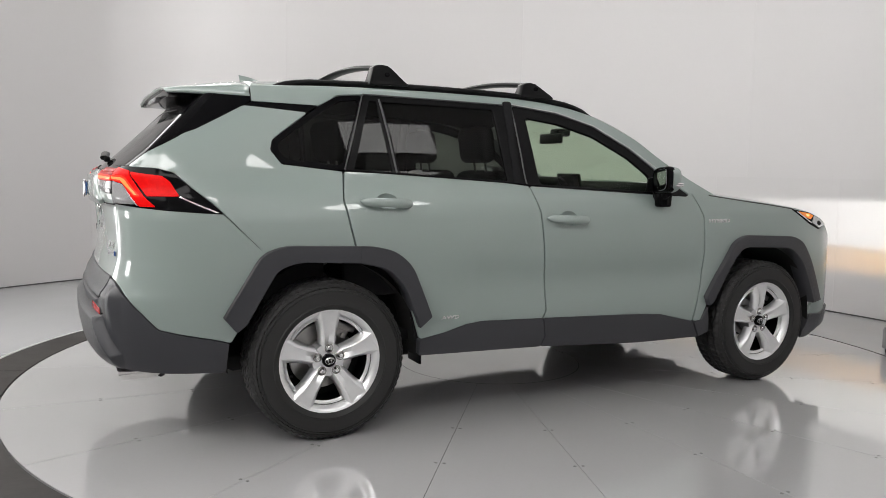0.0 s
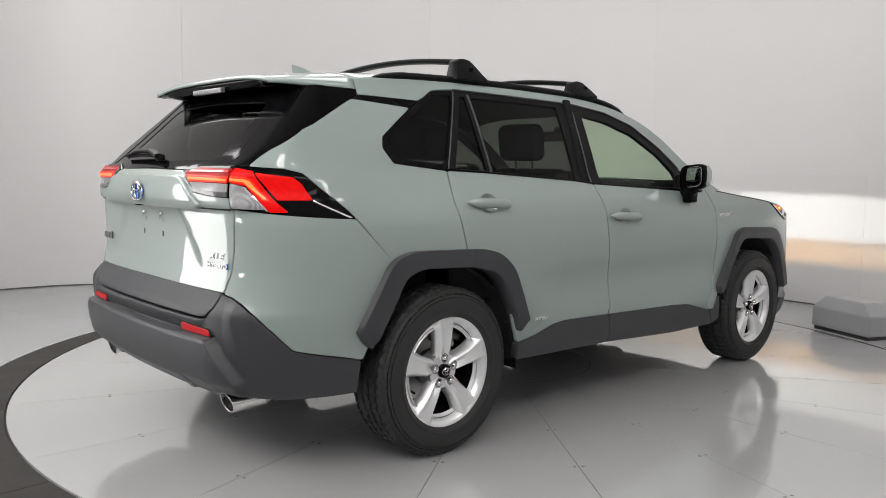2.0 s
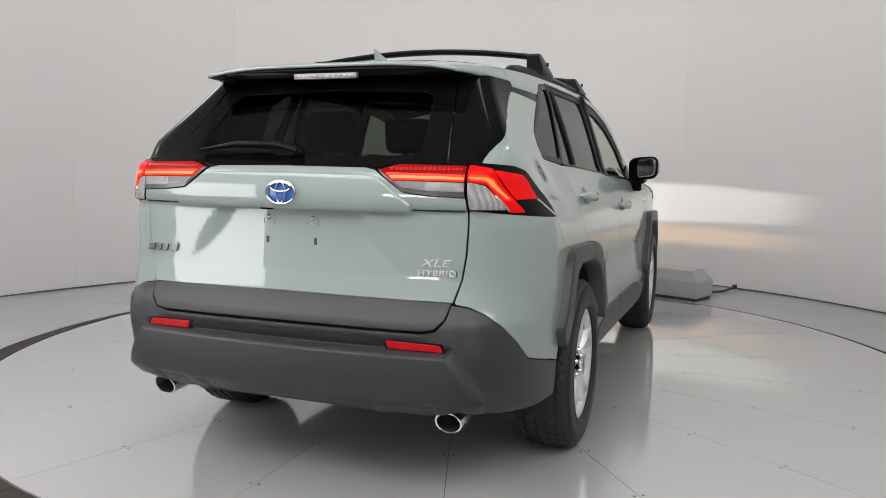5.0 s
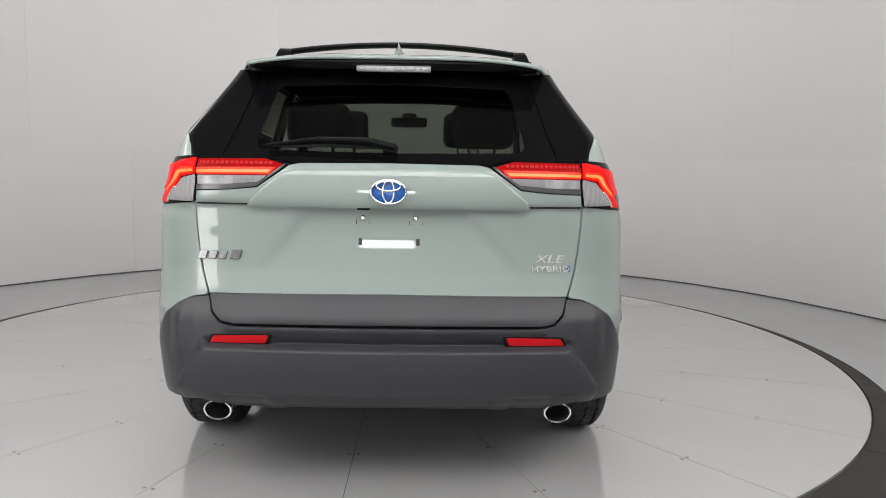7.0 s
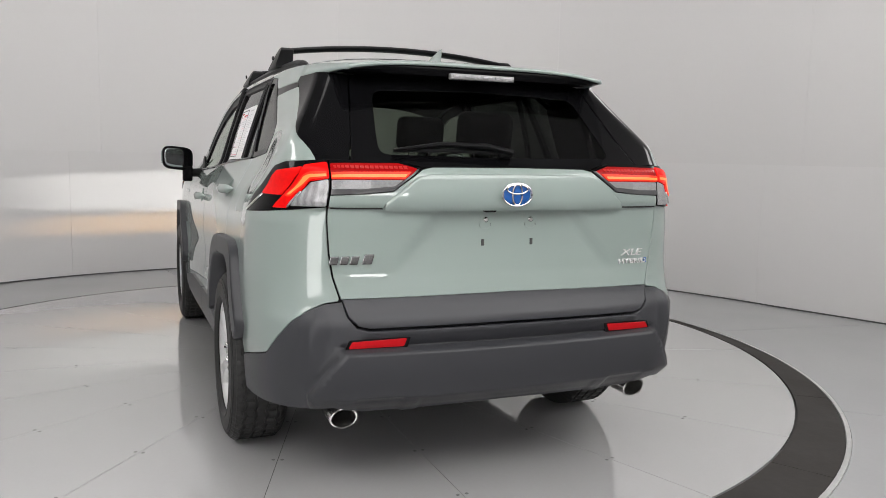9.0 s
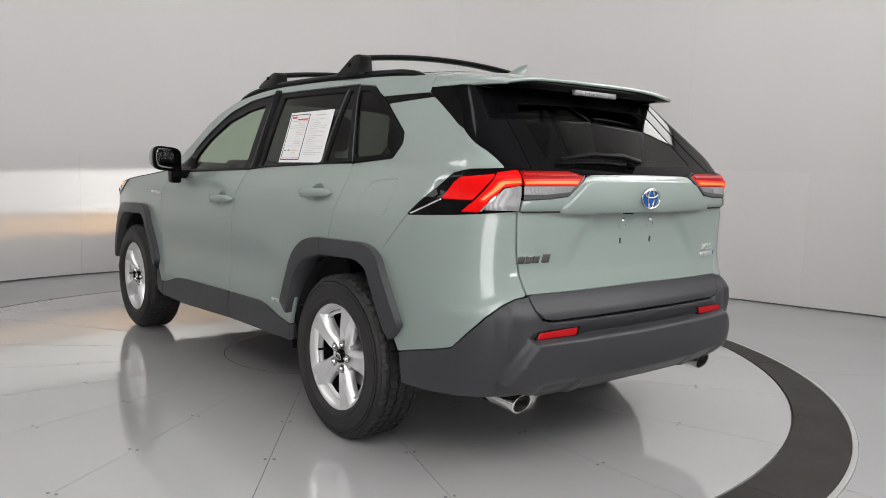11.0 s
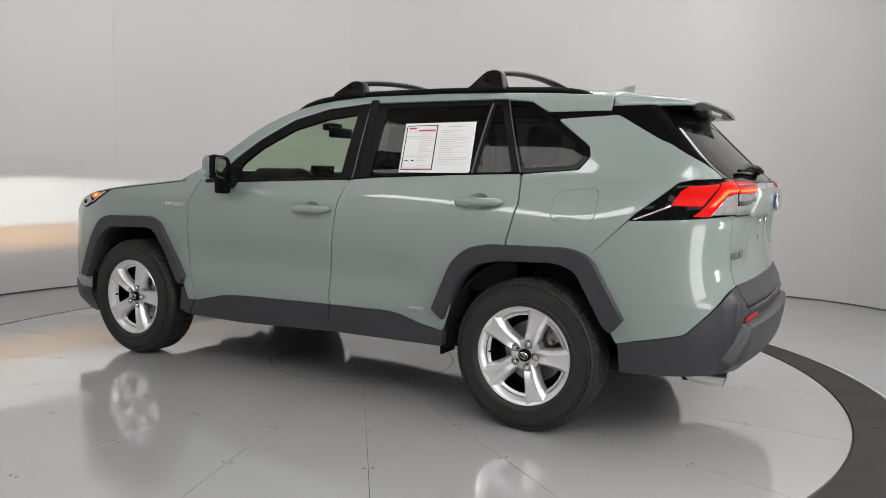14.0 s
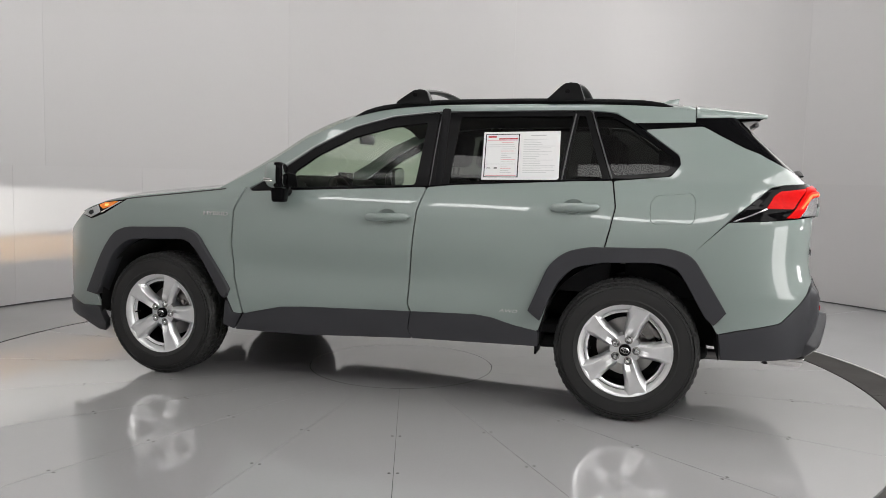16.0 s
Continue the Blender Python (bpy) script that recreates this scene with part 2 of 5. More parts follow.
# ---- the car's skin
def curve(xs, ys):
    """A smooth monotone curve through the given stations."""
    xs, ys = np.array(xs, float), np.array(ys, float)
    h = np.diff(xs); d = np.diff(ys) / h
    m = np.concatenate([[d[0]], np.where(d[:-1] * d[1:] > 0, 2 * d[:-1] * d[1:] / (d[:-1] + d[1:] + 1e-12), 0.0), [d[-1]]])
    def at(x):
        x = np.clip(np.asarray(x, float), xs[0], xs[-1])
        i = np.clip(np.searchsorted(xs, x) - 1, 0, len(xs) - 2)
        t = (x - xs[i]) / h[i]
        return ((1 + 2 * t) * (1 - t) ** 2 * ys[i] + t * (1 - t) ** 2 * h[i] * m[i]
                + t * t * (3 - 2 * t) * ys[i + 1] + t * t * (t - 1) * h[i] * m[i + 1])
    return at


# the body's half width by height, its taper by length, its rear end by height
half_width = curve([0.18, 0.30, 0.36, 0.45, 0.60, 0.75, 0.90, 1.00, 1.08, 1.13, 1.17, 1.20, 1.30, 1.40, 1.50, 1.58, 1.64],
                   [0.80, 0.868, 0.88, 0.885, 0.886, 0.882, 0.874, 0.862, 0.838, 0.812, 0.792, 0.778, 0.748, 0.716, 0.682, 0.645, 0.59])
low_taper = curve([-2.4, -2.1, -1.81, -1.4, -0.5, 1.3, 1.6, 1.9, 2.1, 2.2, 2.3],
                  [0.935, 0.972, 0.987, 1.0, 1.0, 1.0, 0.99, 0.945, 0.83, 0.62, 0.30])
high_taper = curve([-2.4, -2.0, -1.57, -1.0, -0.5, 0.2, 0.6, 1.1], [0.90, 0.935, 0.965, 0.99, 1.0, 1.0, 0.99, 0.97])
rear_end = curve([0.2, 0.3, 0.4, 0.55, 0.66, 0.72, 0.78, 0.84, 0.90, 1.00, 1.045, 1.065, 1.10, 1.17, 1.20, 1.24, 1.55, 1.62, 1.66],
                 [-2.14, -2.22, -2.275, -2.30, -2.297, -2.268, -2.251, -2.242, -2.242, -2.247, -2.250, -2.262, -2.266, -2.256, -2.230, -2.183, -1.86, -1.79, -1.75])
corner_x = curve([0.2, 1.10, 1.20, 1.30, 1.66], [0.44, 0.42, 0.30, 0.13, 0.10])
corner_y = curve([0.2, 1.10, 1.20, 1.30, 1.66], [0.28, 0.27, 0.18, 0.09, 0.07])


shoulder = curve([0.45, 0.72, 0.98, 1.20, 1.54], [0.0, 0.014, 0.026, 0.064, 0.0])


def side_y(x, z):
    blend = np.clip((z - 1.0) / 0.2, 0, 1)
    k = low_taper(x) * (1 - blend) + high_taper(x) * blend
    dip = 0.020 * np.exp(-((z - 0.66) / 0.11) ** 2) * np.clip((0.95 - np.abs(x - 0.1)) / 0.25, 0, 1)
    reach = np.clip((-1.40 - x) / 0.66, 0, 1)
    reach = reach ** 3 * (reach * (reach * 6 - 15) + 10)
    flare = shoulder(z) * reach
    pinch = 0.046 * reach * np.clip((z - 1.20) / 0.34, 0, 1)
    return half_width(z) * k - dip + flare - pinch


def corner(z):
    """The three points of the rear corner's bend at a height: on the side, outside, on the rear."""
    xr = rear_end(z); xs = xr + corner_x(z); w = side_y(xs, z); ye = w - corner_y(z)
    cr = 0.035 * (ye / 0.6) ** 2
    x2 = xr + cr; x1 = x2 + (w - ye) * 2 * cr / ye
    return xs, w, x1, side_y(x1, z), x2, ye, xr, cr


def skin(u, z):
    """A place on the body's skin: u is -x along the side, 3 - y across the rear."""
    u, z = np.broadcast_arrays(np.asarray(u, float), np.asarray(z, float))
    xs, w, x1, y1, x2, ye, xr, cr = corner(z)
    u0, u2 = -xs, 3 - ye
    s = np.clip((u - u0) / (u2 - u0), 0, 1)
    bx = (1 - s) ** 2 * xs + 2 * s * (1 - s) * x1 + s * s * x2
    by = (1 - s) ** 2 * w + 2 * s * (1 - s) * y1 + s * s * ye
    yr = 3 - u
    x = np.where(u < u0, -u, np.where(u > u2, xr + cr * (yr / ye) ** 2, bx))
    y = np.where(u < u0, side_y(-u, z), np.where(u > u2, yr, by))
    return np.stack([x, y, z], -1)


def inside(loop, p):
    """Whether points lie inside a loop of (u, z)."""
    a = np.array(loop); b = np.roll(a, -1, 0)
    u, z = p[:, 0:1], p[:, 1:2]
    cross = ((a[:, 1] > z) != (b[:, 1] > z)) & (u < (b[:, 0] - a[:, 0]) * (z - a[:, 1]) / (b[:, 1] - a[:, 1] + 1e-12) + a[:, 0])
    return cross.sum(1) % 2 == 1


def rounded(loop, r):
    """A loop with its corners rounded by up to r."""
    a = [np.array(p, float) for p in loop]
    out = []
    for i, p in enumerate(a):
        q, s = a[i - 1] - p, a[(i + 1) % len(a)] - p
        lq, ls = np.linalg.norm(q), np.linalg.norm(s)
        k = min(r, 0.45 * lq, 0.45 * ls)
        p0, p2 = p + q / lq * k, p + s / ls * k
        for t in (0, 0.25, 0.5, 0.75, 1):
            out.append(tuple((1 - t) ** 2 * p0 + 2 * t * (1 - t) * p + t * t * p2))
    return out


def arch(loop):
    """An arch's outline: soft bends above, crisp tips at its feet."""
    bent = rounded(loop, 0.06)
    return [q for i, p in enumerate(loop) for q in ([p] if p[1] < 0.6 or 1.205 < p[0] < 1.22 else bent[5 * i:5 * i + 5])]


def sampled(loop, step):
    out = []
    for i, p in enumerate(loop):
        q = loop[(i + 1) % len(loop)]
        n = max(1, int(math.hypot(q[0] - p[0], q[1] - p[1]) / step + 0.5))
        out += [(p[0] + (q[0] - p[0]) * k / n, p[1] + (q[1] - p[1]) * k / n) for k in range(n)]
    return out


def fair(u, z):
    p = skin_any(u, z)
    n = skin_normal_any(u, z)
    return p, n


def skin_any(u, z):
    u, z = np.asarray(u, float), np.asarray(z, float)
    over = u > 3
    p = skin(np.where(over, 6 - u, u), z)
    p[..., 1] *= np.where(over, -1, 1)
    return p


def skin_normal_any(u, z):
    e = 0.004
    n = np.cross(skin_any(u + e, z) - skin_any(u - e, z), skin_any(u, z + e) - skin_any(u, z - e))
    n = n / np.linalg.norm(n, axis=-1, keepdims=True)
    return n


def panel(name, loop, mat, parent, side=1, out=0.0, depth=0.02, holes=(), step=0.035, label="", surface=fair, swell=None, lip=0.003, extra=()):
    """A sheet of the skin inside a loop of (u, z), set out from it, with turned-in edges. side -1: its mirror image."""
    loops = [sampled(l, step * 0.6) for l in (loop, *holes)]
    flat = [p for l in loops for p in l]
    edges, k = [], 0
    for l in loops:
        edges += [(k + i, k + (i + 1) % len(l)) for i in range(len(l))]
        k += len(l)
    a = np.array(flat)
    us = np.arange(a[:, 0].min(), a[:, 0].max(), step)
    zs = np.arange(a[:, 1].min(), a[:, 1].max(), step)
    g = np.array([(u, z) for u in us for z in zs])
    if len(extra):
        x = np.array(extra)
        g = g[np.min(np.hypot(g[:, None, 0] - x[None, :, 0], g[:, None, 1] - x[None, :, 1]), 1) > step * 0.6]
        g = np.concatenate([g, x])
    keep = inside(loop, g)
    for h in holes:
        keep &= ~inside(h, g)
    g = g[keep]
    near = np.min(np.hypot(g[:, None, 0] - a[None, :, 0], g[:, None, 1] - a[None, :, 1]), 1) if len(g) else np.zeros(0)
    g = g[near > step * 0.35] if len(g) else g
    pts = [Vector(p) for p in flat] + [Vector(p) for p in g]
    vs, _, faces, origin, _, _ = mathutils.geometry.delaunay_2d_cdt(pts, edges, [], 0, 1e-6)
    uv = np.array([tuple(v) for v in vs])
    mids = np.array([uv[list(f)].mean(0) for f in faces])
    good = inside(loop, mids)
    for h in holes:
        good &= ~inside(h, mids)
    faces = [f for f, ok in zip(faces, good) if ok]
    def placed(u, z):
        q, m = surface(u, z)
        o = out if swell is None else out + swell(u, z)
        return q + m * (np.zeros(len(u)) + o)[:, None], m

    u, z, e = uv[:, 0], uv[:, 1], 0.004
    p, n = placed(u, z)
    if swell is not None:
        n = np.cross(placed(u + e, z)[0] - placed(u - e, z)[0], placed(u, z + e)[0] - placed(u, z - e)[0])
        n /= np.linalg.norm(n, axis=1, keepdims=True)
    verts, norms, polys = [tuple(v) for v in p], [tuple(v) for v in n], [tuple(f) for f in faces]
    # edges turned in
    count = {}
    for f in faces:
        for i in range(3):
            e = (f[i], f[(i + 1) % 3])
            count[e] = count.get(e, 0) + 1
    rim = [e for e in count if (e[1], e[0]) not in count]
    outward = {}
    for i, j in rim:
        o = np.cross(p[j] - p[i], n[i] + n[j])
        o /= np.linalg.norm(o) + 1e-9
        for k in (i, j):
            outward[k] = outward.get(k, 0) + o
    row = {}
    for k, o in outward.items():
        o = o / (np.linalg.norm(o) + 1e-9)
        row[k] = len(verts)
        verts += [tuple(p[k] - n[k] * lip + o * lip * 0.6), tuple(p[k] - n[k] * depth + o * lip * 0.6)]
        norms += [tuple(n[k] * 0.5 + o * 0.85), tuple(o)]
    for i, j in rim:
        a, b = row[i], row[j]
        polys += [(j, i, a, b), (b, a, a + 1, b + 1)]
    if side < 0:
        verts = [(x, -y, z) for x, y, z in verts]
        norms = [(x, -y, z) for x, y, z in norms]
        polys = [f[::-1] for f in polys]
    me = bpy.data.meshes.new(name)
    me.from_pydata(verts, [], polys)
    me.materials.append(mat)
    me.shade_smooth()
    me.normals_split_custom_set_from_vertices(norms)
    ob = new(name, me)
    ob.parent = parent
    return tagged(ob, label=label) if label else ob


def both(name, loop, mat, parent, **more):
    return [panel(name, loop, mat, parent, side=s, **more) for s in (1, -1)]


# ---- the studio: round wall, turntable, floor
wall_reach = curve([-180, -122, -112, -100, -85, -66, -40, -15, 10, 50, 70, 88, 98, 106, 113, 180],
                   [5.24, 5.22, 5.02, 4.48, 4.06, 3.88, 3.86, 3.90, 3.88, 3.95, 4.10, 4.32, 4.62, 5.04, 5.22, 5.24])


def wall_radius(a):
    """The wall's distance from the turntable's middle: nearest ahead of the car, farther behind it."""
    return float(wall_reach(math.degrees(a)))


def wall_panel(a0, a1, z0, z1, parent):
    bm = bmesh.new()
    n = max(2, int((a1 - a0) / 0.02))
    rows = []
    for k in range(n + 1):
        a = a0 + (a1 - a0) * k / n
        r = wall_radius((a + math.pi) % (2 * math.pi) - math.pi)
        inner = MID + Vector((math.cos(a), math.sin(a), 0)) * r
        outer = MID + Vector((math.cos(a), math.sin(a), 0)) * (r + 0.12)
        rows.append([bm.verts.new((p.x, p.y, z)) for p, z in ((inner, z0), (inner, z1), (outer, z1), (outer, z0))])
    for a, b in zip(rows, rows[1:]):
        for i in range(4):
            bm.faces.new((a[i], b[i], b[(i + 1) % 4], a[(i + 1) % 4]))
    bm.faces.new(rows[0])
    bm.faces.new(rows[-1][::-1])
    bmesh.ops.recalc_face_normals(bm, faces=bm.faces)
    part("panel", bm, wall_white, parent)


CEILING = 6.3
wall = thing("wall_round", "smooth white curved studio wall of large panels", "wall", kind="structure")
count = 20
for i in range(count):
    a = 2 * math.pi * (i + 0.35) / count
    b = a + 2 * math.pi / count - 0.0003
    wall_panel(a, b, 0.014, 1.2182, wall)
for i in range(count // 2):
    a = 2 * math.pi * (i + 0.55) / (count // 2)
    b = a + 4 * math.pi / count - 0.0003
    wall_panel(a, b, 1.22, CEILING, wall)
backing = bmesh.new()
rows = []
for k in range(240):
    a = 2 * math.pi * k / 240 - math.pi
    r = wall_radius(a) + 0.14
    rows.append([backing.verts.new((MID.x + math.cos(a) * q, MID.y + math.sin(a) * q, z)) for q, z in ((r, -0.1), (r, CEILING), (r + 0.1, CEILING), (r + 0.1, -0.1))])
for k in range(240):
    a, b = rows[k], rows[(k + 1) % 240]
    for i in range(4):
        backing.faces.new((a[i], b[i], b[(i + 1) % 4], a[(i + 1) % 4]))
bmesh.ops.recalc_face_normals(backing, faces=backing.faces)
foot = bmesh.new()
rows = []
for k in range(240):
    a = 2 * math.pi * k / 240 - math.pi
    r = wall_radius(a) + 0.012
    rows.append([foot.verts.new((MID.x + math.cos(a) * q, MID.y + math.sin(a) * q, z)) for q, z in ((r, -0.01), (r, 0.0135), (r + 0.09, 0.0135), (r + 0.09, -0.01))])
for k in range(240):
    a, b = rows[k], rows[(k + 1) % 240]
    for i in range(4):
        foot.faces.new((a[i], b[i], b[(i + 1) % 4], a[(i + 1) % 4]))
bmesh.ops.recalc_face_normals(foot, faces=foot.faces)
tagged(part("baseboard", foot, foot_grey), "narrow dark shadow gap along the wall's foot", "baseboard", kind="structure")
tagged(part("wall_backing", backing, wall_white), "plain white backing behind the studio wall panels", "wall", kind="structure")


def ring_piece(r0, r1, a0, a1, z0, z1, steps, bevel=0.0):
    """A flat sector between two radii and two angles about the turntable's middle."""
    bm = bmesh.new()
    rows = []
    for k in range(steps + 1):
        a = a0 + (a1 - a0) * k / steps
        c, s = math.cos(a), math.sin(a)
        rows.append([bm.verts.new((MID.x + r * c, MID.y + r * s, z)) for r, z in ((r0, z0), (r1, z0), (r1, z1 - bevel), (r1 - bevel, z1), (r0 + bevel, z1), (r0, z1 - bevel))])
    m = len(rows[0])
    for a, b in zip(rows, rows[1:]):
        for i in range(m):
            bm.faces.new((a[i], a[(i + 1) % m], b[(i + 1) % m], b[i]))
    bm.faces.new(rows[0][::-1])
    bm.faces.new(rows[-1])
    bmesh.ops.recalc_face_normals(bm, faces=bm.faces)
    return bm


DISC = 2.79
sub = bmesh.new()
bmesh.ops.create_circle(sub, cap_ends=True, segments=128, radius=6.2, matrix=Matrix.Translation((MID.x, MID.y, -0.012)))
tagged(part("floor_base", sub, seam_black, smooth=False), "dark bare floor under the turntable seams", "floor", kind="structure")
turntable = thing("turntable", "round glossy grey turntable floor of wedge plates", "turntable", kind="structure")
for i in range(20):
    a = math.radians(18 * i) + 0.0
    gap = 0.0010
    part("plate", ring_piece(0.582, DISC, a + gap / 1.6, a + math.radians(18) - gap / 1.6, -0.012, 0.0, 8), floor_grey, turntable, smooth=False)
hub = bmesh.new()
bmesh.ops.create_circle(hub, cap_ends=True, segments=64, radius=0.577, matrix=Matrix.Translation((MID.x, MID.y, 0)))
part("hub_plate", hub, floor_grey, turntable, smooth=False)
# countersunk bolts in pairs along the seams
for i in range(20):
    a = math.radians(18 * i)
    for r in (1.40, 1.86, 2.32):
        for d in (-0.018, 0.018):
            bm = bmesh.new()
            m = Matrix.Translation((MID.x + r * math.cos(a) - d * math.sin(a), MID.y + r * math.sin(a) + d * math.cos(a), 0.0008))
            bmesh.ops.create_cone(bm, cap_ends=True, segments=10, radius1=0.0075, radius2=0.006, depth=0.0016, matrix=m)
            part("bolt", bm, bolt_grey, turntable, smooth=False)


def ring_reach(a):
    """The outer edge of the dark ring: broad behind the car, a mere gap ahead of it."""
    return DISC + 0.016 + 0.275 * ((1 - math.cos(a)) / 2) ** 2.4


def rim_piece(inner, outer_edge, a0, a1, z0, z1, steps, bevel=0.0):
    """A flat sector between two edges, each a distance by angle about the turntable's middle."""
    bm = bmesh.new()
    rows = []
    for k in range(steps + 1):
        a = a0 + (a1 - a0) * k / steps
        c, s = math.cos(a), math.sin(a)
        r0, r1 = inner(a), outer_edge(a)
        rows.append([bm.verts.new((MID.x + r * c, MID.y + r * s, z)) for r, z in ((r0, z0), (r1, z0), (r1, z1 - bevel), (r1 - bevel, z1), (r0 + bevel, z1), (r0, z1 - bevel))])
    m = len(rows[0])
    for a, b in zip(rows, rows[1:]):
        for i in range(m):
            bm.faces.new((a[i], a[(i + 1) % m], b[(i + 1) % m], b[i]))
    bm.faces.new(rows[0][::-1])
    bm.faces.new(rows[-1])
    bmesh.ops.recalc_face_normals(bm, faces=bm.faces)
    return bm


ring = thing("turntable_ring", "dark worn crescent of rubber sheet round the turntable", "floor ring", kind="structure")
for i in range(16):
    a = math.radians(22.5 * i + 6)
    part("segment", rim_piece(lambda q: DISC + 0.010, ring_reach, a, a + math.radians(22.5) - 0.0010, -0.012, 0.001, 12, 0.001), ring_dark, ring, smooth=False)
edging = thing("ring_edging", "pale worn metal edging along the dark floor ring", "floor trim", kind="structure")
for i in range(8):
    a = math.radians(22.5 * i + 91)
    part("strip", rim_piece(lambda q: ring_reach(q) + 0.002, lambda q: ring_reach(q) + 0.003 + 0.024 * max(0.0, -math.cos(q)) ** 0.7, a, a + math.radians(22.5) - 0.001, -0.012, 0.003, 12, 0.0008), edging_pale, edging, smooth=False)
outer = thing("floor", "light grey sheet floor outside the turntable", "floor", kind="structure")
for i in range(10):
    a = math.radians(36 * i + 11)
    part("sheet", rim_piece(lambda q: ring_reach(q) + 0.0045 + 0.024 * max(0.0, -math.cos(q)) ** 0.7, lambda q: 6.0, a, a + math.radians(36) - 0.0011, -0.012, 0.0, 24), outer_grey, outer, smooth=False)

ceiling = bmesh.new()
bmesh.ops.create_circle(ceiling, cap_ends=True, segments=96, radius=6.1, matrix=Matrix.Translation((MID.x, MID.y, CEILING + 0.02)))
tagged(part("ceiling", ceiling, ceiling_dark, smooth=False), "dark open studio ceiling above the lamps", "ceiling", kind="structure")


def ceiling_light(x, y, sx, sy):
    t = thing("ceiling_light", "long flat lit lamp panel under the ceiling", "ceiling light", "studio lamps")
    t.location = (x, y, CEILING - 0.25)
    frame_bm = bmesh.new()
    for px, py, qx, qy in ((0, sy / 2, sx + 0.06, 0.03), (0, -sy / 2, sx + 0.06, 0.03), (sx / 2, 0, 0.03, sy), (-sx / 2, 0, 0.03, sy)):
        block((qx, qy, 0.10), (px, py, 0.02), bm=frame_bm)
    part("frame", frame_bm, satin_black, t, smooth=False)
    part("diffuser", block((sx - 0.04, sy - 0.04, 0.02), (0, 0, 0)), lamp_glow, t, smooth=False)
    for px in (-sx * 0.4, sx * 0.4):
        part("hanger", tube([(px, 0, 0.05), (px, 0, 0.26)], 0.006, 6), satin_black, t)
    return t


for x, y, sx, sy in LIGHTS:
    ceiling_light(x, y, sx, sy)


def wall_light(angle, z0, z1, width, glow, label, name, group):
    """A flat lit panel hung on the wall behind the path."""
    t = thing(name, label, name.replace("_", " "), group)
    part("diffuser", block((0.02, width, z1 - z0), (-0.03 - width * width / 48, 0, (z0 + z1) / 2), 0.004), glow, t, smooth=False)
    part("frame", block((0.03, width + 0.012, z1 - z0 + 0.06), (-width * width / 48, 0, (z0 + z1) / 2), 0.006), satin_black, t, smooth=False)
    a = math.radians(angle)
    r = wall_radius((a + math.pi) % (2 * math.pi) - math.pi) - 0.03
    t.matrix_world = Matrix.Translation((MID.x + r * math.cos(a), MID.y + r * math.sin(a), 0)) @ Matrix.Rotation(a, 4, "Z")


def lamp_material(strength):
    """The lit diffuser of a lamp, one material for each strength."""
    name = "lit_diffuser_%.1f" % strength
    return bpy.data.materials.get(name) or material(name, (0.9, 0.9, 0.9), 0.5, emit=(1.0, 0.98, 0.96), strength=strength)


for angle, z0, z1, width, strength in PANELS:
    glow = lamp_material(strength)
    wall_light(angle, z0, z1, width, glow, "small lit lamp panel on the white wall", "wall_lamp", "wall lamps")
# helper lights, kept out of the camera's view
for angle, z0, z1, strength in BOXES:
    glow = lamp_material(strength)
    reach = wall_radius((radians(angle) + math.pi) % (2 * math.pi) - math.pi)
    wall_light(angle, z0, z1, 0.302 * reach, glow, "wide soft box added out of view to brighten the car and floor", "soft_box", "soft boxes")


def spot(name, at, target, power, color, angle, blend, radius):
    l = bpy.data.lights.new(name, "SPOT")
    l.energy, l.color, l.spot_size, l.spot_blend, l.shadow_soft_size = power, color, radians(angle), blend, radius
    ob = new(name, l)
    ob.matrix_world = look(at, target)
    return ob


# ---- the grey drive box at the turntable's rim
def drive_box():
    t = thing("drive_box", "low grey painted metal box with chamfered top beside the turntable", "box")
    w, d, h, c = 0.16, 0.27, 0.27, 0.085
    bm = bmesh.new()
    base = [(-w, -d), (w, -d), (w, d), (-w, d)]
    low = [bm.verts.new((x, y, 0.03)) for x, y in base]
    mid = [bm.verts.new((x, y, h * 0.66)) for x, y in base]
    top = [bm.verts.new((x - math.copysign(c * 0.45, x), y - math.copysign(c, y), h)) for x, y in base]
    for a, b in ((low, mid), (mid, top)):
        for i in range(4):
            bm.faces.new((a[i], a[(i + 1) % 4], b[(i + 1) % 4], b[i]))
    bm.faces.new(top)
    bm.faces.new(low[::-1])
    bmesh.ops.recalc_face_normals(bm, faces=bm.faces)
    bmesh.ops.bevel(bm, geom=list(bm.edges), offset=0.005, segments=2, affect="EDGES")
    part("cover", bm, box_grey, t, smooth=False)
    part("foot", block((2 * w - 0.03, 2 * d - 0.03, 0.034), (0, 0, 0.017), 0.003), seam_black, t, smooth=False)
    part("cable", tube([(w - 0.01, -0.12, 0.05), (0.34, -0.15, 0.025), (0.55, -0.20, 0.014), (0.78, -0.21, 0.030)], 0.012, 8), seam_black, t)
    part("cable_plug", block((0.05, 0.04, 0.04), (0.79, -0.21, 0.035), 0.008), seam_black, t)
    a = radians(-22.5)
    t.matrix_world = pose(MID.x + 3.00 * math.cos(a), MID.y + 3.00 * math.sin(a), 0.0, 0, 0, -22.5)
    return t


drive_box()


# ---- the car
car = thing("suv", "grey-green compact suv with black cladding and roof bars", "car")

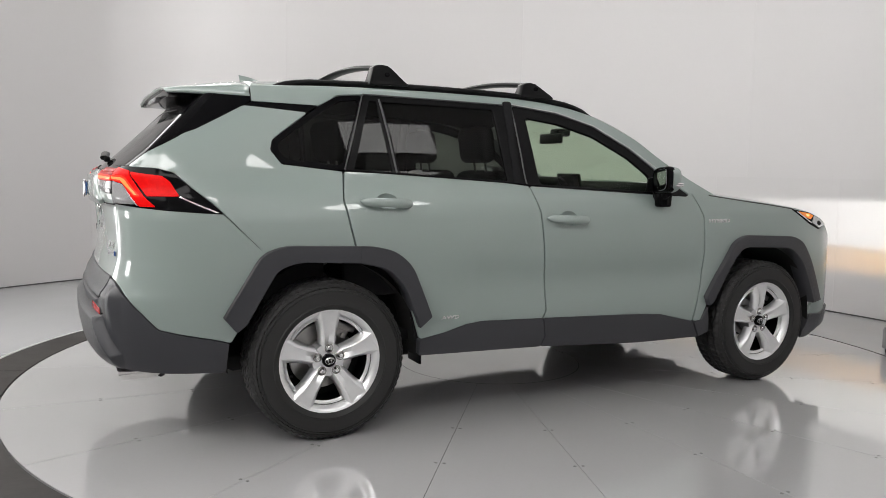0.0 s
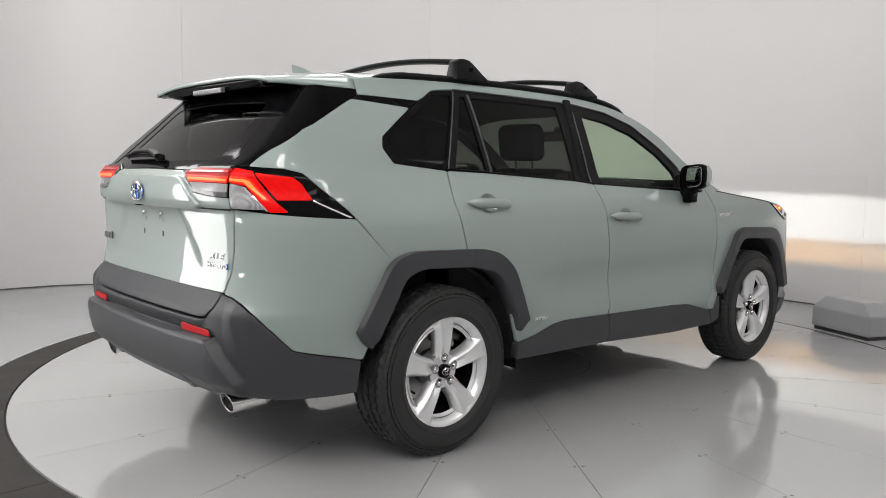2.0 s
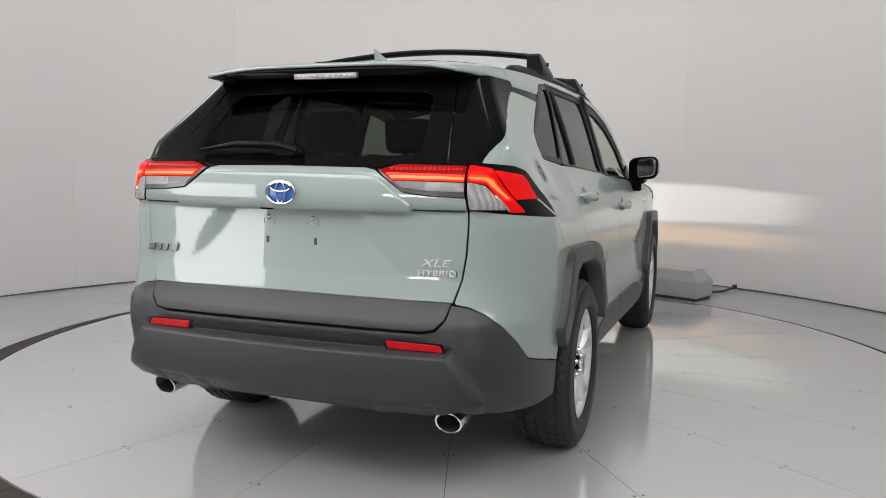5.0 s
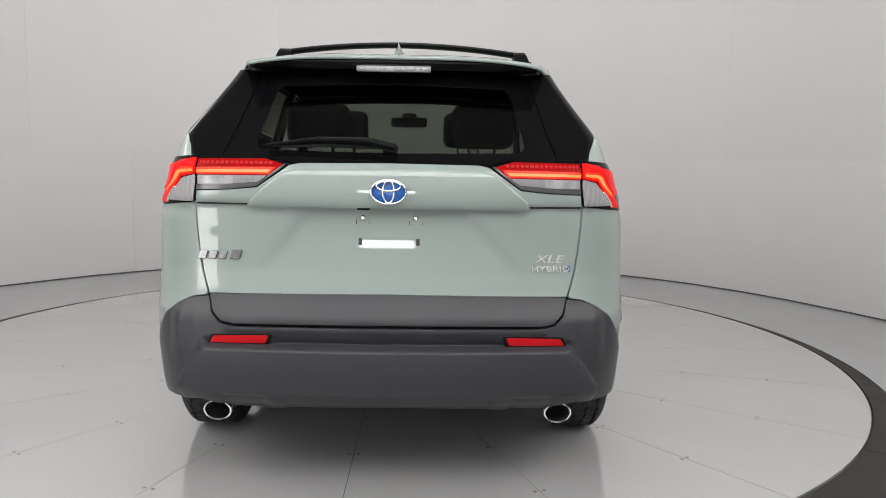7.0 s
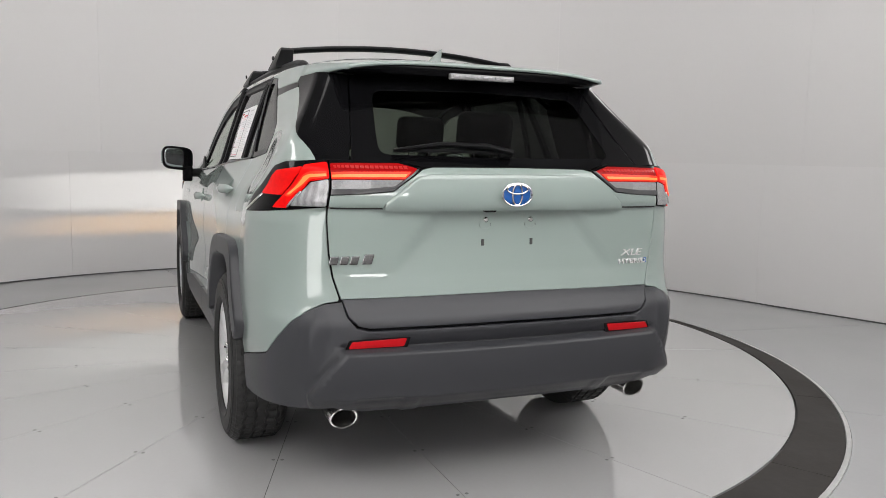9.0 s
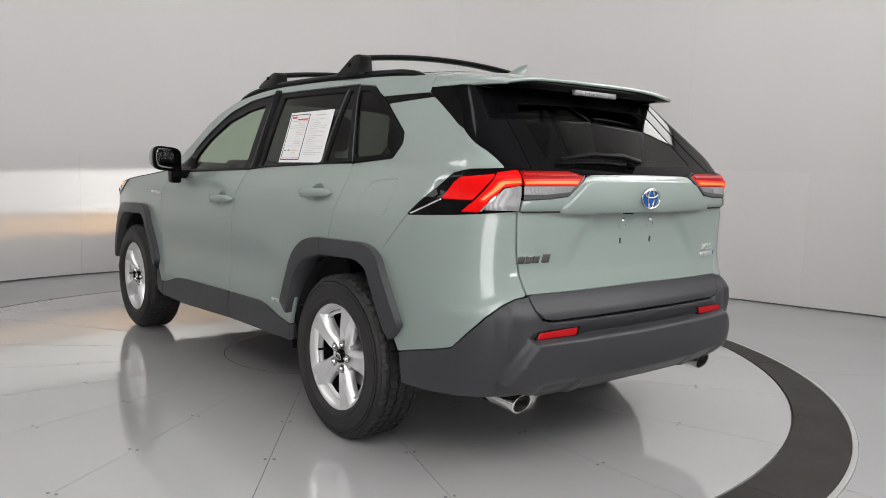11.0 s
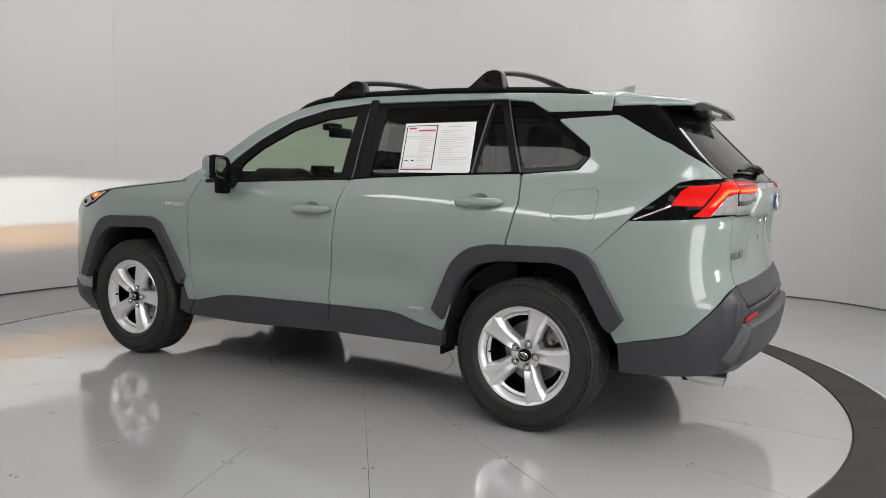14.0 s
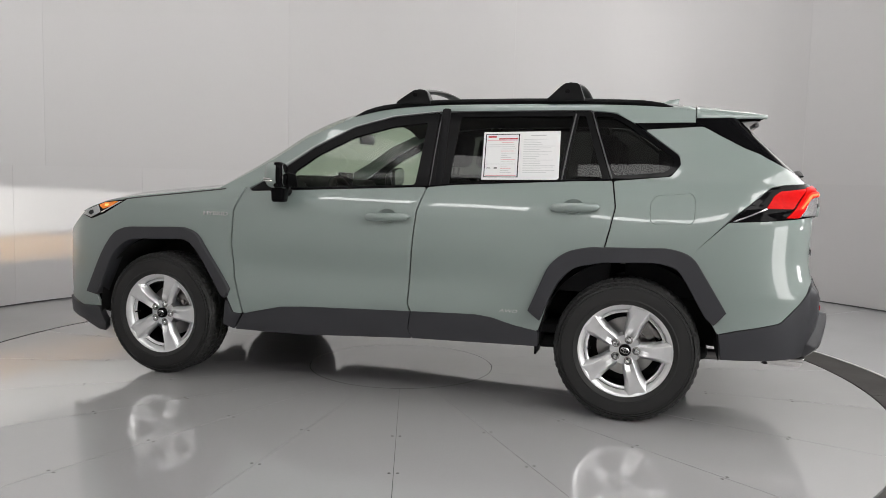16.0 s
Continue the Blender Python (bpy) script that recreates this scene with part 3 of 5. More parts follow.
# outlines on the left side, as (u, z); u is -x
GAP_F = [(-0.82, 1.125), (-0.874, 0.989), (-0.880, 0.798), (-0.864, 0.607), (-0.804, 0.400)]
GAP_M = [(0.263, 1.149), (0.224, 1.023), (0.210, 0.860), (0.196, 0.668), (0.190, 0.519), (0.210, 0.481)]
GAP_R = [(1.243, 1.205), (1.265, 1.077), (1.242, 0.960), (1.212, 0.830)]
CLAD_F = [(-0.800, 0.397), (-0.567, 0.452), (-0.411, 0.463), (0.207, 0.481)]
CLAD_R = [(0.214, 0.481), (0.565, 0.490), (0.651, 0.481), (0.775, 0.447), (0.900, 0.425)]
REAR_ARCH_OUT = [(0.911, 0.490), (0.856, 0.535), (0.955, 0.775), (1.040, 0.845), (1.150, 0.868), (1.545, 0.880), (1.645, 0.848), (1.806, 0.587), (1.756, 0.528)]
REAR_ARCH_IN = [(1.722, 0.555), (1.625, 0.720), (1.585, 0.785), (1.495, 0.815), (1.207, 0.802), (1.075, 0.775), (0.990, 0.690), (0.930, 0.545)]
FRONT_ARCH_OUT = [(-0.905, 0.490), (-0.888, 0.535), (-1.095, 0.843), (-1.180, 0.876), (-1.570, 0.862), (-1.655, 0.832), (-1.735, 0.727), (-1.872, 0.460)]
FRONT_ARCH_IN = [(-1.800, 0.450), (-1.660, 0.715), (-1.555, 0.800), (-1.150, 0.815), (-1.070, 0.735), (-0.930, 0.505)]
BELT = [(0.993, 1.197), (0.417, 1.165)]


def shift(loop, du, dz=0.0):
    return [(u + du, z + dz) for u, z in loop]


def dish(u, z):
    """The rim of a handle's cup, and its hollow."""
    return [(u - 0.135 + 0.056 * math.cos(a), z + 0.040 * math.sin(a) + 0.003) for a in np.linspace(0, 2 * math.pi, 29)[:-1]]


HANDLES = [(0.192, 0.984), (1.190, 1.068)]
# painted panels
both("front_door", rounded(shift(GAP_F, 0.006) + shift(CLAD_F, 0, 0.002) + shift(GAP_M[::-1], -0.0055) + [(-0.544, 1.110), (-0.78, 1.100)], 0.012), paint, car, holes=[dish(*HANDLES[0])], label="grey-green painted front door")
both("rear_door", rounded(shift(GAP_M, 0.0055) + shift(CLAD_R, 0, 0.002) + [(0.93, 0.53), (0.985, 0.70), (1.06, 0.79), (1.16, 0.83)] + shift(GAP_R[::-1], -0.0055) + [(1.22, 1.205)] + BELT, 0.012), paint, car, holes=[dish(*HANDLES[1])], label="grey-green painted rear door")
QUARTER_WINDOW = [(1.108, 1.566), (1.236, 1.556), (1.318, 1.510), (1.560, 1.340), (1.570, 1.297), (1.523, 1.236), (1.230, 1.212)]
FUEL = rounded([(1.456, 1.140), (1.630, 1.156), (1.648, 1.132), (1.648, 1.025), (1.630, 1.002), (1.457, 0.994), (1.434, 1.012), (1.430, 1.100)], 0.02)
QUARTER = rounded(shift(GAP_R, 0.0055) + [(1.50, 0.845), (1.62, 0.80), (1.645, 0.866), (1.798, 1.025), (1.884, 1.106), (1.986, 1.193), (2.07, 1.208), (2.268, 1.215), (2.247, 1.250), (2.202, 1.275), (2.088, 1.306), (1.978, 1.339), (1.880, 1.377), (1.786, 1.427), (1.672, 1.490), (1.392, 1.470), (1.562, 1.345), (1.574, 1.295), (1.526, 1.232)], 0.012)
panel("rear_quarter", QUARTER, paint, car, holes=[FUEL], label="grey-green painted rear quarter panel")
panel("rear_quarter", QUARTER, paint, car, side=-1, label="grey-green painted rear quarter panel")
FUEL_MID = np.mean(FUEL, 0)
panel("fuel_door", [tuple(FUEL_MID + (np.array(p) - FUEL_MID) * 0.952) for p in FUEL], paint, car, step=0.03, label="grey-green fuel filler door")
both("bumper_corner", rounded([(1.642, 0.858), (1.62, 0.79), (1.73, 0.56), (1.777, 0.477), (2.030, 0.546), (2.098, 0.612), (2.174, 0.675), (2.246, 0.711), (2.318, 0.736), (2.375, 0.743), (2.348, 0.820), (2.332, 0.90), (2.317, 1.053), (1.804, 1.018)], 0.010), paint, car, step=0.03, label="grey-green painted rear bumper corner")
both("front_fender", rounded([(-0.826, 1.130), (-0.880, 0.989), (-0.886, 0.798), (-0.870, 0.607), (-0.812, 0.400), (-0.86, 0.395), (-0.93, 0.54), (-1.06, 0.75), (-1.14, 0.84), (-1.57, 0.83), (-1.68, 0.76), (-1.84, 0.46), (-1.80, 0.372), (-1.95, 0.366), (-2.12, 0.405), (-2.17, 0.56), (-2.165, 0.72), (-2.09, 0.83), (-2.02, 0.875), (-1.955, 0.925), (-1.872, 0.899), (-1.762, 0.937), (-1.61, 1.028), (-1.55, 1.042), (-1.214, 1.080)], 0.010), paint, car, label="grey-green painted front fender")
both("cant_rail", [(-0.99, 1.115), (-0.88, 1.175), (-0.665, 1.293), (-0.482, 1.411), (-0.302, 1.492), (-0.089, 1.552), (0.126, 1.581), (0.333, 1.592), (0.986, 1.598), (1.227, 1.594), (1.45, 1.586), (1.632, 1.577), (1.632, 1.515), (1.335, 1.508), (1.300, 1.524), (1.240, 1.562), (1.112, 1.574), (0.30, 1.563), (0.026, 1.535), (-0.199, 1.474), (-0.424, 1.360), (-0.60, 1.242), (-0.80, 1.12)], paint, car, step=0.02, depth=0.015, label="grey-green painted roof side")

# black plastic
both("sill_cladding", rounded(shift(GAP_F[-1:], 0.008, -0.004) + shift(CLAD_F, 0, -0.002)[1:] + [(0.195, 0.387), (0.218, 0.338), (-0.423, 0.306), (-0.850, 0.306)], 0.008), cladding, car, out=0.010, depth=0.04, label="black plastic door sill cladding")
both("sill_cladding", rounded(shift(CLAD_R, 0.004, -0.002) + [(0.905, 0.35), (0.226, 0.338), (0.203, 0.387)], 0.008), cladding, car, out=0.010, depth=0.04, label="black plastic door sill cladding")
both("sill_cladding", rounded([(-0.815, 0.393), (-0.862, 0.306), (-0.93, 0.33), (-0.91, 0.47), (-0.87, 0.40)], 0.006), cladding, car, out=0.008, depth=0.04, label="black plastic sill end")
REAR_F = [p for p in REAR_ARCH_OUT if p[0] < 1.2] + [(1.209, 0.870), (1.209, 0.800)] + [p for p in REAR_ARCH_IN if p[0] < 1.2]
REAR_B = [(1.213, 0.870)] + [p for p in REAR_ARCH_OUT if p[0] > 1.2] + [p for p in REAR_ARCH_IN if p[0] > 1.2] + [(1.213, 0.800)]
both("wheel_arch", arch(REAR_F), cladding, car, out=0.036, depth=0.10, step=0.03, lip=0.008, label="black angular plastic wheel arch")
both("wheel_arch", arch(REAR_B), cladding, car, out=0.036, depth=0.10, step=0.03, lip=0.008, label="black angular plastic wheel arch")
both("wheel_arch", arch(FRONT_ARCH_OUT + FRONT_ARCH_IN), cladding, car, out=0.036, depth=0.10, step=0.03, lip=0.008, label="black angular plastic wheel arch")


def bumper_edge(z):
    """Where the bumper's broad face begins, by height."""
    return 2.235 + 0.125 * np.clip((z - 0.43) / 0.14, 0, 1)


def bumper_swell(u, z):
    """The bumper's broad face stands out below its ledge, over a stepped foot."""
    u = np.where(u > 3, 6 - u, u)
    k = np.clip((u - bumper_edge(z)) / 0.024, 0, 1)
    face = np.clip((0.584 - z) / 0.010, 0, 1) * np.clip((z - 0.36) / 0.06, 0, 1)
    groove = -0.010 * np.clip(1 - np.abs(z - 0.588) / 0.006, 0, 1) * np.clip((u - 2.36) / 0.02, 0, 1)
    foot = -0.008 * np.clip((u - 2.42) / 0.02, 0, 1) * np.clip((0.424 - z) / 0.010, 0, 1) * np.clip((2.60 - u) / 0.02, 0, 1)
    mid = -0.006 * np.clip((u - 2.64) / 0.02, 0, 1) * np.clip((0.410 - z) / 0.010, 0, 1)
    ridge = 0.016 * np.clip(1 - np.abs(u - 2.265 - 0.15 * (z - 0.6)) / 0.06, 0, 1) * np.clip((z - 0.50) / 0.10, 0, 1) * np.clip((0.735 - z) / 0.06, 0, 1)
    ledge = 0.010 * np.clip((z - 0.615) / 0.010, 0, 1) * np.clip((u - 2.44) / 0.03, 0, 1)
    return 0.036 * k * face + groove + foot + mid + ridge + ledge


across = [2.30 + 0.02 * i for i in range(71)]
RIBS = [(u, z) for z in (0.5735, 0.5785, 0.584, 0.588, 0.594, 0.414, 0.424, 0.615, 0.625) for u in across if min(u, 6 - u) > 2.37]
RIBS += [(w, z) for z in [0.40 + 0.012 * i for i in range(14)] for d in (0.0, 0.012, 0.024) for w in (float(bumper_edge(z)) + d, 6 - float(bumper_edge(z)) - d)]
half_bumper = [(1.787, 0.472), (2.035, 0.540), (2.103, 0.605), (2.180, 0.668), (2.250, 0.704), (2.320, 0.729), (2.384, 0.735), (2.396, 0.685), (2.428, 0.648), (2.470, 0.638), (3.0, 0.640)]
low_bumper = [(3.0, 0.352), (2.46, 0.345), (2.35, 0.385), (2.217, 0.368), (2.0, 0.358), (1.800, 0.352)]
loop = half_bumper + [(6 - u, z) for u, z in half_bumper[::-1][1:]] + [(6 - u, z) for u, z in low_bumper[::-1]] + low_bumper[1:]
panel("rear_bumper", loop, cladding, car, out=0.004, depth=0.05, step=0.018, swell=bumper_swell, extra=RIBS, label="dark grey plastic rear bumper")
panel("front_valance", [(-1.80, 0.366), (-1.95, 0.360), (-2.12, 0.398), (-2.165, 0.37), (-2.14, 0.310), (-1.95, 0.275), (-1.85, 0.215), (-1.80, 0.215), (-1.77, 0.27)], cladding, car, depth=0.04, out=0.012)
panel("front_valance", [(-1.80, 0.366), (-1.95, 0.360), (-2.12, 0.398), (-2.165, 0.37), (-2.14, 0.310), (-1.95, 0.275), (-1.85, 0.215), (-1.80, 0.215), (-1.77, 0.27)], cladding, car, depth=0.04, out=0.012, side=-1)

# tailgate, with a hollow for the plate that widens downwards
def plate_recess(u, z):
    y = np.abs(3 - u)
    side = np.clip((0.30 + (1.05 - z) * 0.80 - y) / 0.075, 0, 1)
    foot = np.clip((z - 0.775) / 0.21, 0, 1)
    k = side * side * (3 - 2 * side) * foot * foot * (3 - 2 * foot)
    return -0.017 * k


gate = [(2.328, 1.050), (2.344, 0.90), (2.360, 0.820), (2.386, 0.748)]
panel("tailgate", gate + [(2.55, 0.749), (3.0, 0.754)] + [(3.45, 0.749)] + [(6 - u, z) for u, z in gate[::-1]] + [(3.5, 1.0505), (3.0, 1.0505), (2.5, 1.0505)], paint, car, step=0.022, swell=plate_recess, label="grey-green painted tailgate")
strip = [(2.390, 0.742), (2.405, 0.690), (2.436, 0.660), (2.474, 0.652), (3.0, 0.655)]
panel("tailgate_cladding", strip + [(6 - u, z) for u, z in strip[::-1][1:]] + [(3.4, 0.745), (3.0, 0.750), (2.6, 0.745)], cladding, car, out=0.006, step=0.03, label="dark grey plastic strip along the tailgate's foot")
wing = [(3.0, 1.0585), (2.330, 1.0585), (2.332, 1.094), (2.46, 1.099), (2.558, 1.108), (2.664, 1.182), (2.70, 1.190), (3.0, 1.193)]
panel("tailgate_upper", wing + [(6 - u, z) for u, z in wing[::-1]][1:-1], paint, car, out=0.004, depth=0.03, step=0.025, label="grey-green tailgate wing above the plate recess")
raised = [(3.0, 1.0592), (2.530, 1.0592), (2.600, 1.115), (2.648, 1.152), (2.685, 1.161), (3.0, 1.164)]
panel("tailgate_ridge", raised + [(6 - u, z) for u, z in raised[::-1]][1:-1], paint, car, out=0.022, depth=0.024, step=0.025, lip=0.016)

# windows
FRONT_GLASS = [(-0.560, 1.128), (-0.545, 1.215), (-0.410, 1.312), (-0.195, 1.420), (0.026, 1.480), (0.228, 1.506), (0.192, 1.160)]
both("front_window", rounded(FRONT_GLASS, 0.02), front_glass, car, out=-0.010, depth=0.004, label="green-tinted clear front side window")
both("front_window_frame", rounded([(-0.80, 1.108), (-0.60, 1.238), (-0.424, 1.356), (-0.199, 1.470), (0.026, 1.531), (0.288, 1.559), (0.263, 1.152), (-0.544, 1.116)], 0.01), satin_black, car, out=-0.002, holes=[rounded(FRONT_GLASS, 0.02)], label="black window frame and pillar")
REAR_GLASS = [(0.378, 1.172), (0.410, 1.538), (1.020, 1.545), (0.966, 1.206)]
SMALL_GLASS = [(0.998, 1.208), (1.044, 1.546), (1.084, 1.546), (1.192, 1.216)]
both("rear_window_frame", rounded([(0.270, 1.155), (0.296, 1.560), (1.106, 1.570), (1.226, 1.213), (0.993, 1.201), (0.417, 1.169)], 0.008), satin_black, car, out=-0.002, holes=[rounded(REAR_GLASS, 0.015), rounded(SMALL_GLASS, 0.01)], label="black window frame and pillar")
both("rear_side_window", rounded(REAR_GLASS, 0.015), dark_glass, car, out=-0.010, depth=0.004, label="dark privacy glass rear side window")
both("rear_vent_window", rounded(SMALL_GLASS, 0.01), dark_glass, car, out=-0.010, depth=0.004, label="dark privacy glass vent window")
QG = [(1.128, 1.545), (1.225, 1.538), (1.300, 1.495), (1.532, 1.335), (1.540, 1.300), (1.505, 1.254), (1.244, 1.232)]
both("quarter_window", rounded(QG, 0.03), dark_glass, car, out=-0.006, depth=0.004, label="dark privacy glass quarter window")
both("quarter_window_frame", rounded(QUARTER_WINDOW, 0.03), gloss_black, car, out=0.001, holes=[rounded(QG, 0.03)], label="black quarter window frame")
both("pillar_strip", [(1.337, 1.506), (1.634, 1.511), (1.670, 1.491), (1.394, 1.472)], gloss_black, car, out=-0.002, depth=0.012, label="gloss black strip below the roof")
FIN = [(1.638, 1.515), (1.674, 1.494), (1.788, 1.430), (1.882, 1.380), (1.980, 1.342), (2.090, 1.309), (2.205, 1.278), (2.251, 1.252), (2.272, 1.217), (2.42, 1.216), (2.447, 1.30), (2.50, 1.530), (2.30, 1.538), (1.90, 1.540), (1.638, 1.534)]
both("rear_pillar_trim", FIN, gloss_black, car, out=-0.001, step=0.02, label="gloss black rear pillar trim")
panel("rear_glass", [(2.424, 1.214), (2.56, 1.218), (2.664, 1.196), (3.0, 1.202), (3.336, 1.196), (3.44, 1.218), (3.576, 1.214), (3.55, 1.30), (3.496, 1.535), (3.0, 1.545), (2.504, 1.535), (2.450, 1.30)], rear_tint, car, out=-0.006, depth=0.005, step=0.03, label="dark privacy glass rear window")

# black printed border of the rear glass
FRIT = [(2.428, 1.2155), (2.56, 1.2195), (2.664, 1.1985), (3.0, 1.2045), (3.336, 1.1985), (3.44, 1.2195), (3.572, 1.2155), (3.546, 1.30), (3.493, 1.533), (3.0, 1.543), (2.507, 1.533), (2.454, 1.30)]
CLEAR = rounded([(2.530, 1.238), (3.0, 1.232), (3.470, 1.238), (3.452, 1.34), (3.425, 1.475), (3.0, 1.487), (2.575, 1.475), (2.548, 1.34)], 0.04)
panel("glass_border", FRIT, gloss_black, car, out=-0.0035, depth=0.002, step=0.03, holes=[CLEAR], lip=0.0005, label="black printed border of the rear window")

# tail lamps
for s in (1, -1):
    lamp = panel("tail_lamp", rounded([(1.805, 1.022), (1.888, 1.103), (1.990, 1.188), (2.07, 1.203), (2.26, 1.210), (2.328, 1.208), (2.321, 1.058)], 0.006), gloss_black, car, side=s, out=0.004, step=0.02, label="wedge tail lamp with red and clear lenses, lit")
    panel("red_lens", rounded([(1.960, 1.092), (1.998, 1.150), (2.030, 1.172), (2.195, 1.186), (2.150, 1.150), (2.095, 1.092)], 0.006), bright_lens, lamp, side=s, out=0.009, step=0.02)
    panel("red_lens", rounded([(2.062, 1.050), (2.112, 1.090), (2.168, 1.150), (2.210, 1.190), (2.322, 1.200), (2.322, 1.153), (2.230, 1.142), (2.196, 1.108), (2.138, 1.052)], 0.005), bright_lens, lamp, side=s, out=0.011, step=0.02)
    panel("lit_strip", rounded([(2.128, 1.088), (2.155, 1.110), (2.206, 1.160), (2.236, 1.1705), (2.316, 1.1725), (2.316, 1.157), (2.238, 1.150), (2.186, 1.112), (2.156, 1.088)], 0.008), red_glow, lamp, side=s, out=0.015, depth=0.006, step=0.02)
    panel("lit_core", rounded([(2.140, 1.092), (2.166, 1.113), (2.212, 1.157), (2.239, 1.1645), (2.315, 1.1668), (2.315, 1.1598), (2.240, 1.1555), (2.184, 1.1155), (2.152, 1.092)], 0.004), red_core, lamp, side=s, out=0.0165, depth=0.004, step=0.02, lip=0.001)
    panel("clear_lens", rounded([(2.158, 1.060), (2.206, 1.108), (2.238, 1.136), (2.318, 1.148), (2.316, 1.062)], 0.005), ribbed_lens, lamp, side=s, out=0.008, step=0.02)
    panel("chrome_line", [(1.822, 1.026), (1.955, 1.090), (1.960, 1.087), (1.832, 1.0245)], chrome, lamp, side=s, out=0.0075, depth=0.004, step=0.03, lip=0.001)
    panel("chrome_line", [(2.142, 1.056), (2.196, 1.106), (2.202, 1.103), (2.150, 1.056)], chrome, lamp, side=s, out=0.0125, depth=0.006, step=0.03, lip=0.001)
    inner_lamp = panel("gate_lamp", rounded([(2.329, 1.098), (2.337, 1.208), (2.56, 1.214), (2.660, 1.186), (2.556, 1.112), (2.46, 1.103)], 0.006), gloss_black, car, side=s, out=0.004, step=0.02, label="tail lamp on the tailgate, red strip above a clear lens, lit")
    panel("red_lens", rounded([(2.334, 1.150), (2.338, 1.197), (2.58, 1.200), (2.644, 1.183), (2.600, 1.150)], 0.005), red_lens, inner_lamp, side=s, out=0.009, step=0.02)
    panel("lit_strip", [(2.337, 1.1520), (2.337, 1.1700), (2.618, 1.1730), (2.596, 1.1540)], red_glow, inner_lamp, side=s, out=0.013, step=0.02)
    panel("lit_core", [(2.338, 1.1560), (2.338, 1.1632), (2.604, 1.1662), (2.597, 1.1580)], red_core, inner_lamp, side=s, out=0.0145, depth=0.003, step=0.02, lip=0.001)
    panel("clear_lens", rounded([(2.334, 1.117), (2.335, 1.146), (2.590, 1.148), (2.560, 1.128), (2.45, 1.119)], 0.004), clear_lens, inner_lamp, side=s, out=0.008, step=0.02)
    panel("reflector_bowl", rounded([(2.338, 1.119), (2.338, 1.144), (2.478, 1.145), (2.478, 1.121)], 0.003), ribbed_lens, inner_lamp, side=s, out=0.0095, depth=0.004, step=0.02)
    for k in range(16):
        u = 2.350 + 0.0165 * k
        panel("led_shade", [(u, 1.1820), (u, 1.1885), (u + 0.010, 1.1885), (u + 0.010, 1.1820)], led_red, inner_lamp, side=s, out=0.012, depth=0.004, step=0.02, lip=0.001)
    panel("bezel", [(2.3335, 1.0995), (2.3335, 1.1155), (2.45, 1.1170), (2.562, 1.1265), (2.645, 1.182), (2.652, 1.184), (2.556, 1.1145), (2.46, 1.1045)], bezel_grey, inner_lamp, side=s, out=0.010, depth=0.006, step=0.02)
    panel("reflector_bezel", rounded([(2.388, 0.578), (2.402, 0.612), (2.612, 0.619), (2.600, 0.581)], 0.006), satin_black, car, side=s, out=0.006, depth=0.01, step=0.03)
    panel("reflector", rounded([(2.40, 0.586), (2.412, 0.606), (2.597, 0.612), (2.587, 0.588)], 0.004), red_plain, car, side=s, out=0.010, depth=0.01, step=0.03, label="narrow red bumper reflector")

# roof, windscreen and bonnet, from the left roof edge over to the right one
roof_edge = curve([-1.99, -1.9, -1.62, -1.45, -1.23, -1.0, -0.33, -0.13, 0.09, 0.30, 0.48, 0.665, 0.88, 0.99], [1.552, 1.562, 1.578, 1.586, 1.594, 1.598, 1.592, 1.581, 1.552, 1.492, 1.411, 1.293, 1.175, 1.115])
roof_mid = curve([-1.99, -1.9, -1.6, -1.2, -0.7, -0.2, 0.10, 0.30, 0.48, 0.665, 0.88, 0.99], [1.580, 1.594, 1.630, 1.654, 1.666, 1.656, 1.626, 1.570, 1.490, 1.368, 1.237, 1.167])
roof_half = curve([-1.99, -1.90, -1.62, -1.0, 0.30, 0.99], [0.47, 0.53, 0.612, 0.640, 0.685, 0.77])


def over(x, v, drop=0.0):
    """A place on the roof or windscreen: v from -1 to 1 across it."""
    ze = float(roof_edge(x))
    side = float(side_y(x, ze)) if x > -1.62 else float(roof_half(x)) * 1.0
    if x <= -1.62:
        t = min((-1.62 - x) / 0.37, 1)
        side = float(side_y(-1.62, 1.577)) * (1 - t) + 0.53 * t if t > 0 else side
    bow = 0.10 * (1 - v * v) * min(max((x - 0.1) / 0.5, 0), 1) - (0.05 * v * v * -1 if x < -1.9 else 0) * 0
    z = ze + (float(roof_mid(x)) - ze) * (1 - abs(v) ** 4)
    return Vector((x + bow, v * side, z - drop))


def top_sheet(name, x0, x1, nx, mat, thick, label, drop=0.0, nv=28):
    bm = bmesh.new()
    rows = [[bm.verts.new(over(x0 + (x1 - x0) * i / nx, -1 + 2 * k / nv, drop)) for k in range(nv + 1)] for i in range(nx + 1)]
    for a, b in zip(rows, rows[1:]):
        for k in range(nv):
            bm.faces.new((a[k], b[k], b[k + 1], a[k + 1]))
    bmesh.ops.recalc_face_normals(bm, faces=bm.faces)
    if sum(f.normal.z for f in bm.faces) < 0:
        bmesh.ops.reverse_faces(bm, faces=bm.faces)
    ob = part(name, bm, mat, car, label)
    if thick:
        m = ob.modifiers.new("thickness", "SOLIDIFY")
        m.thickness, m.offset = thick, -1
    return ob


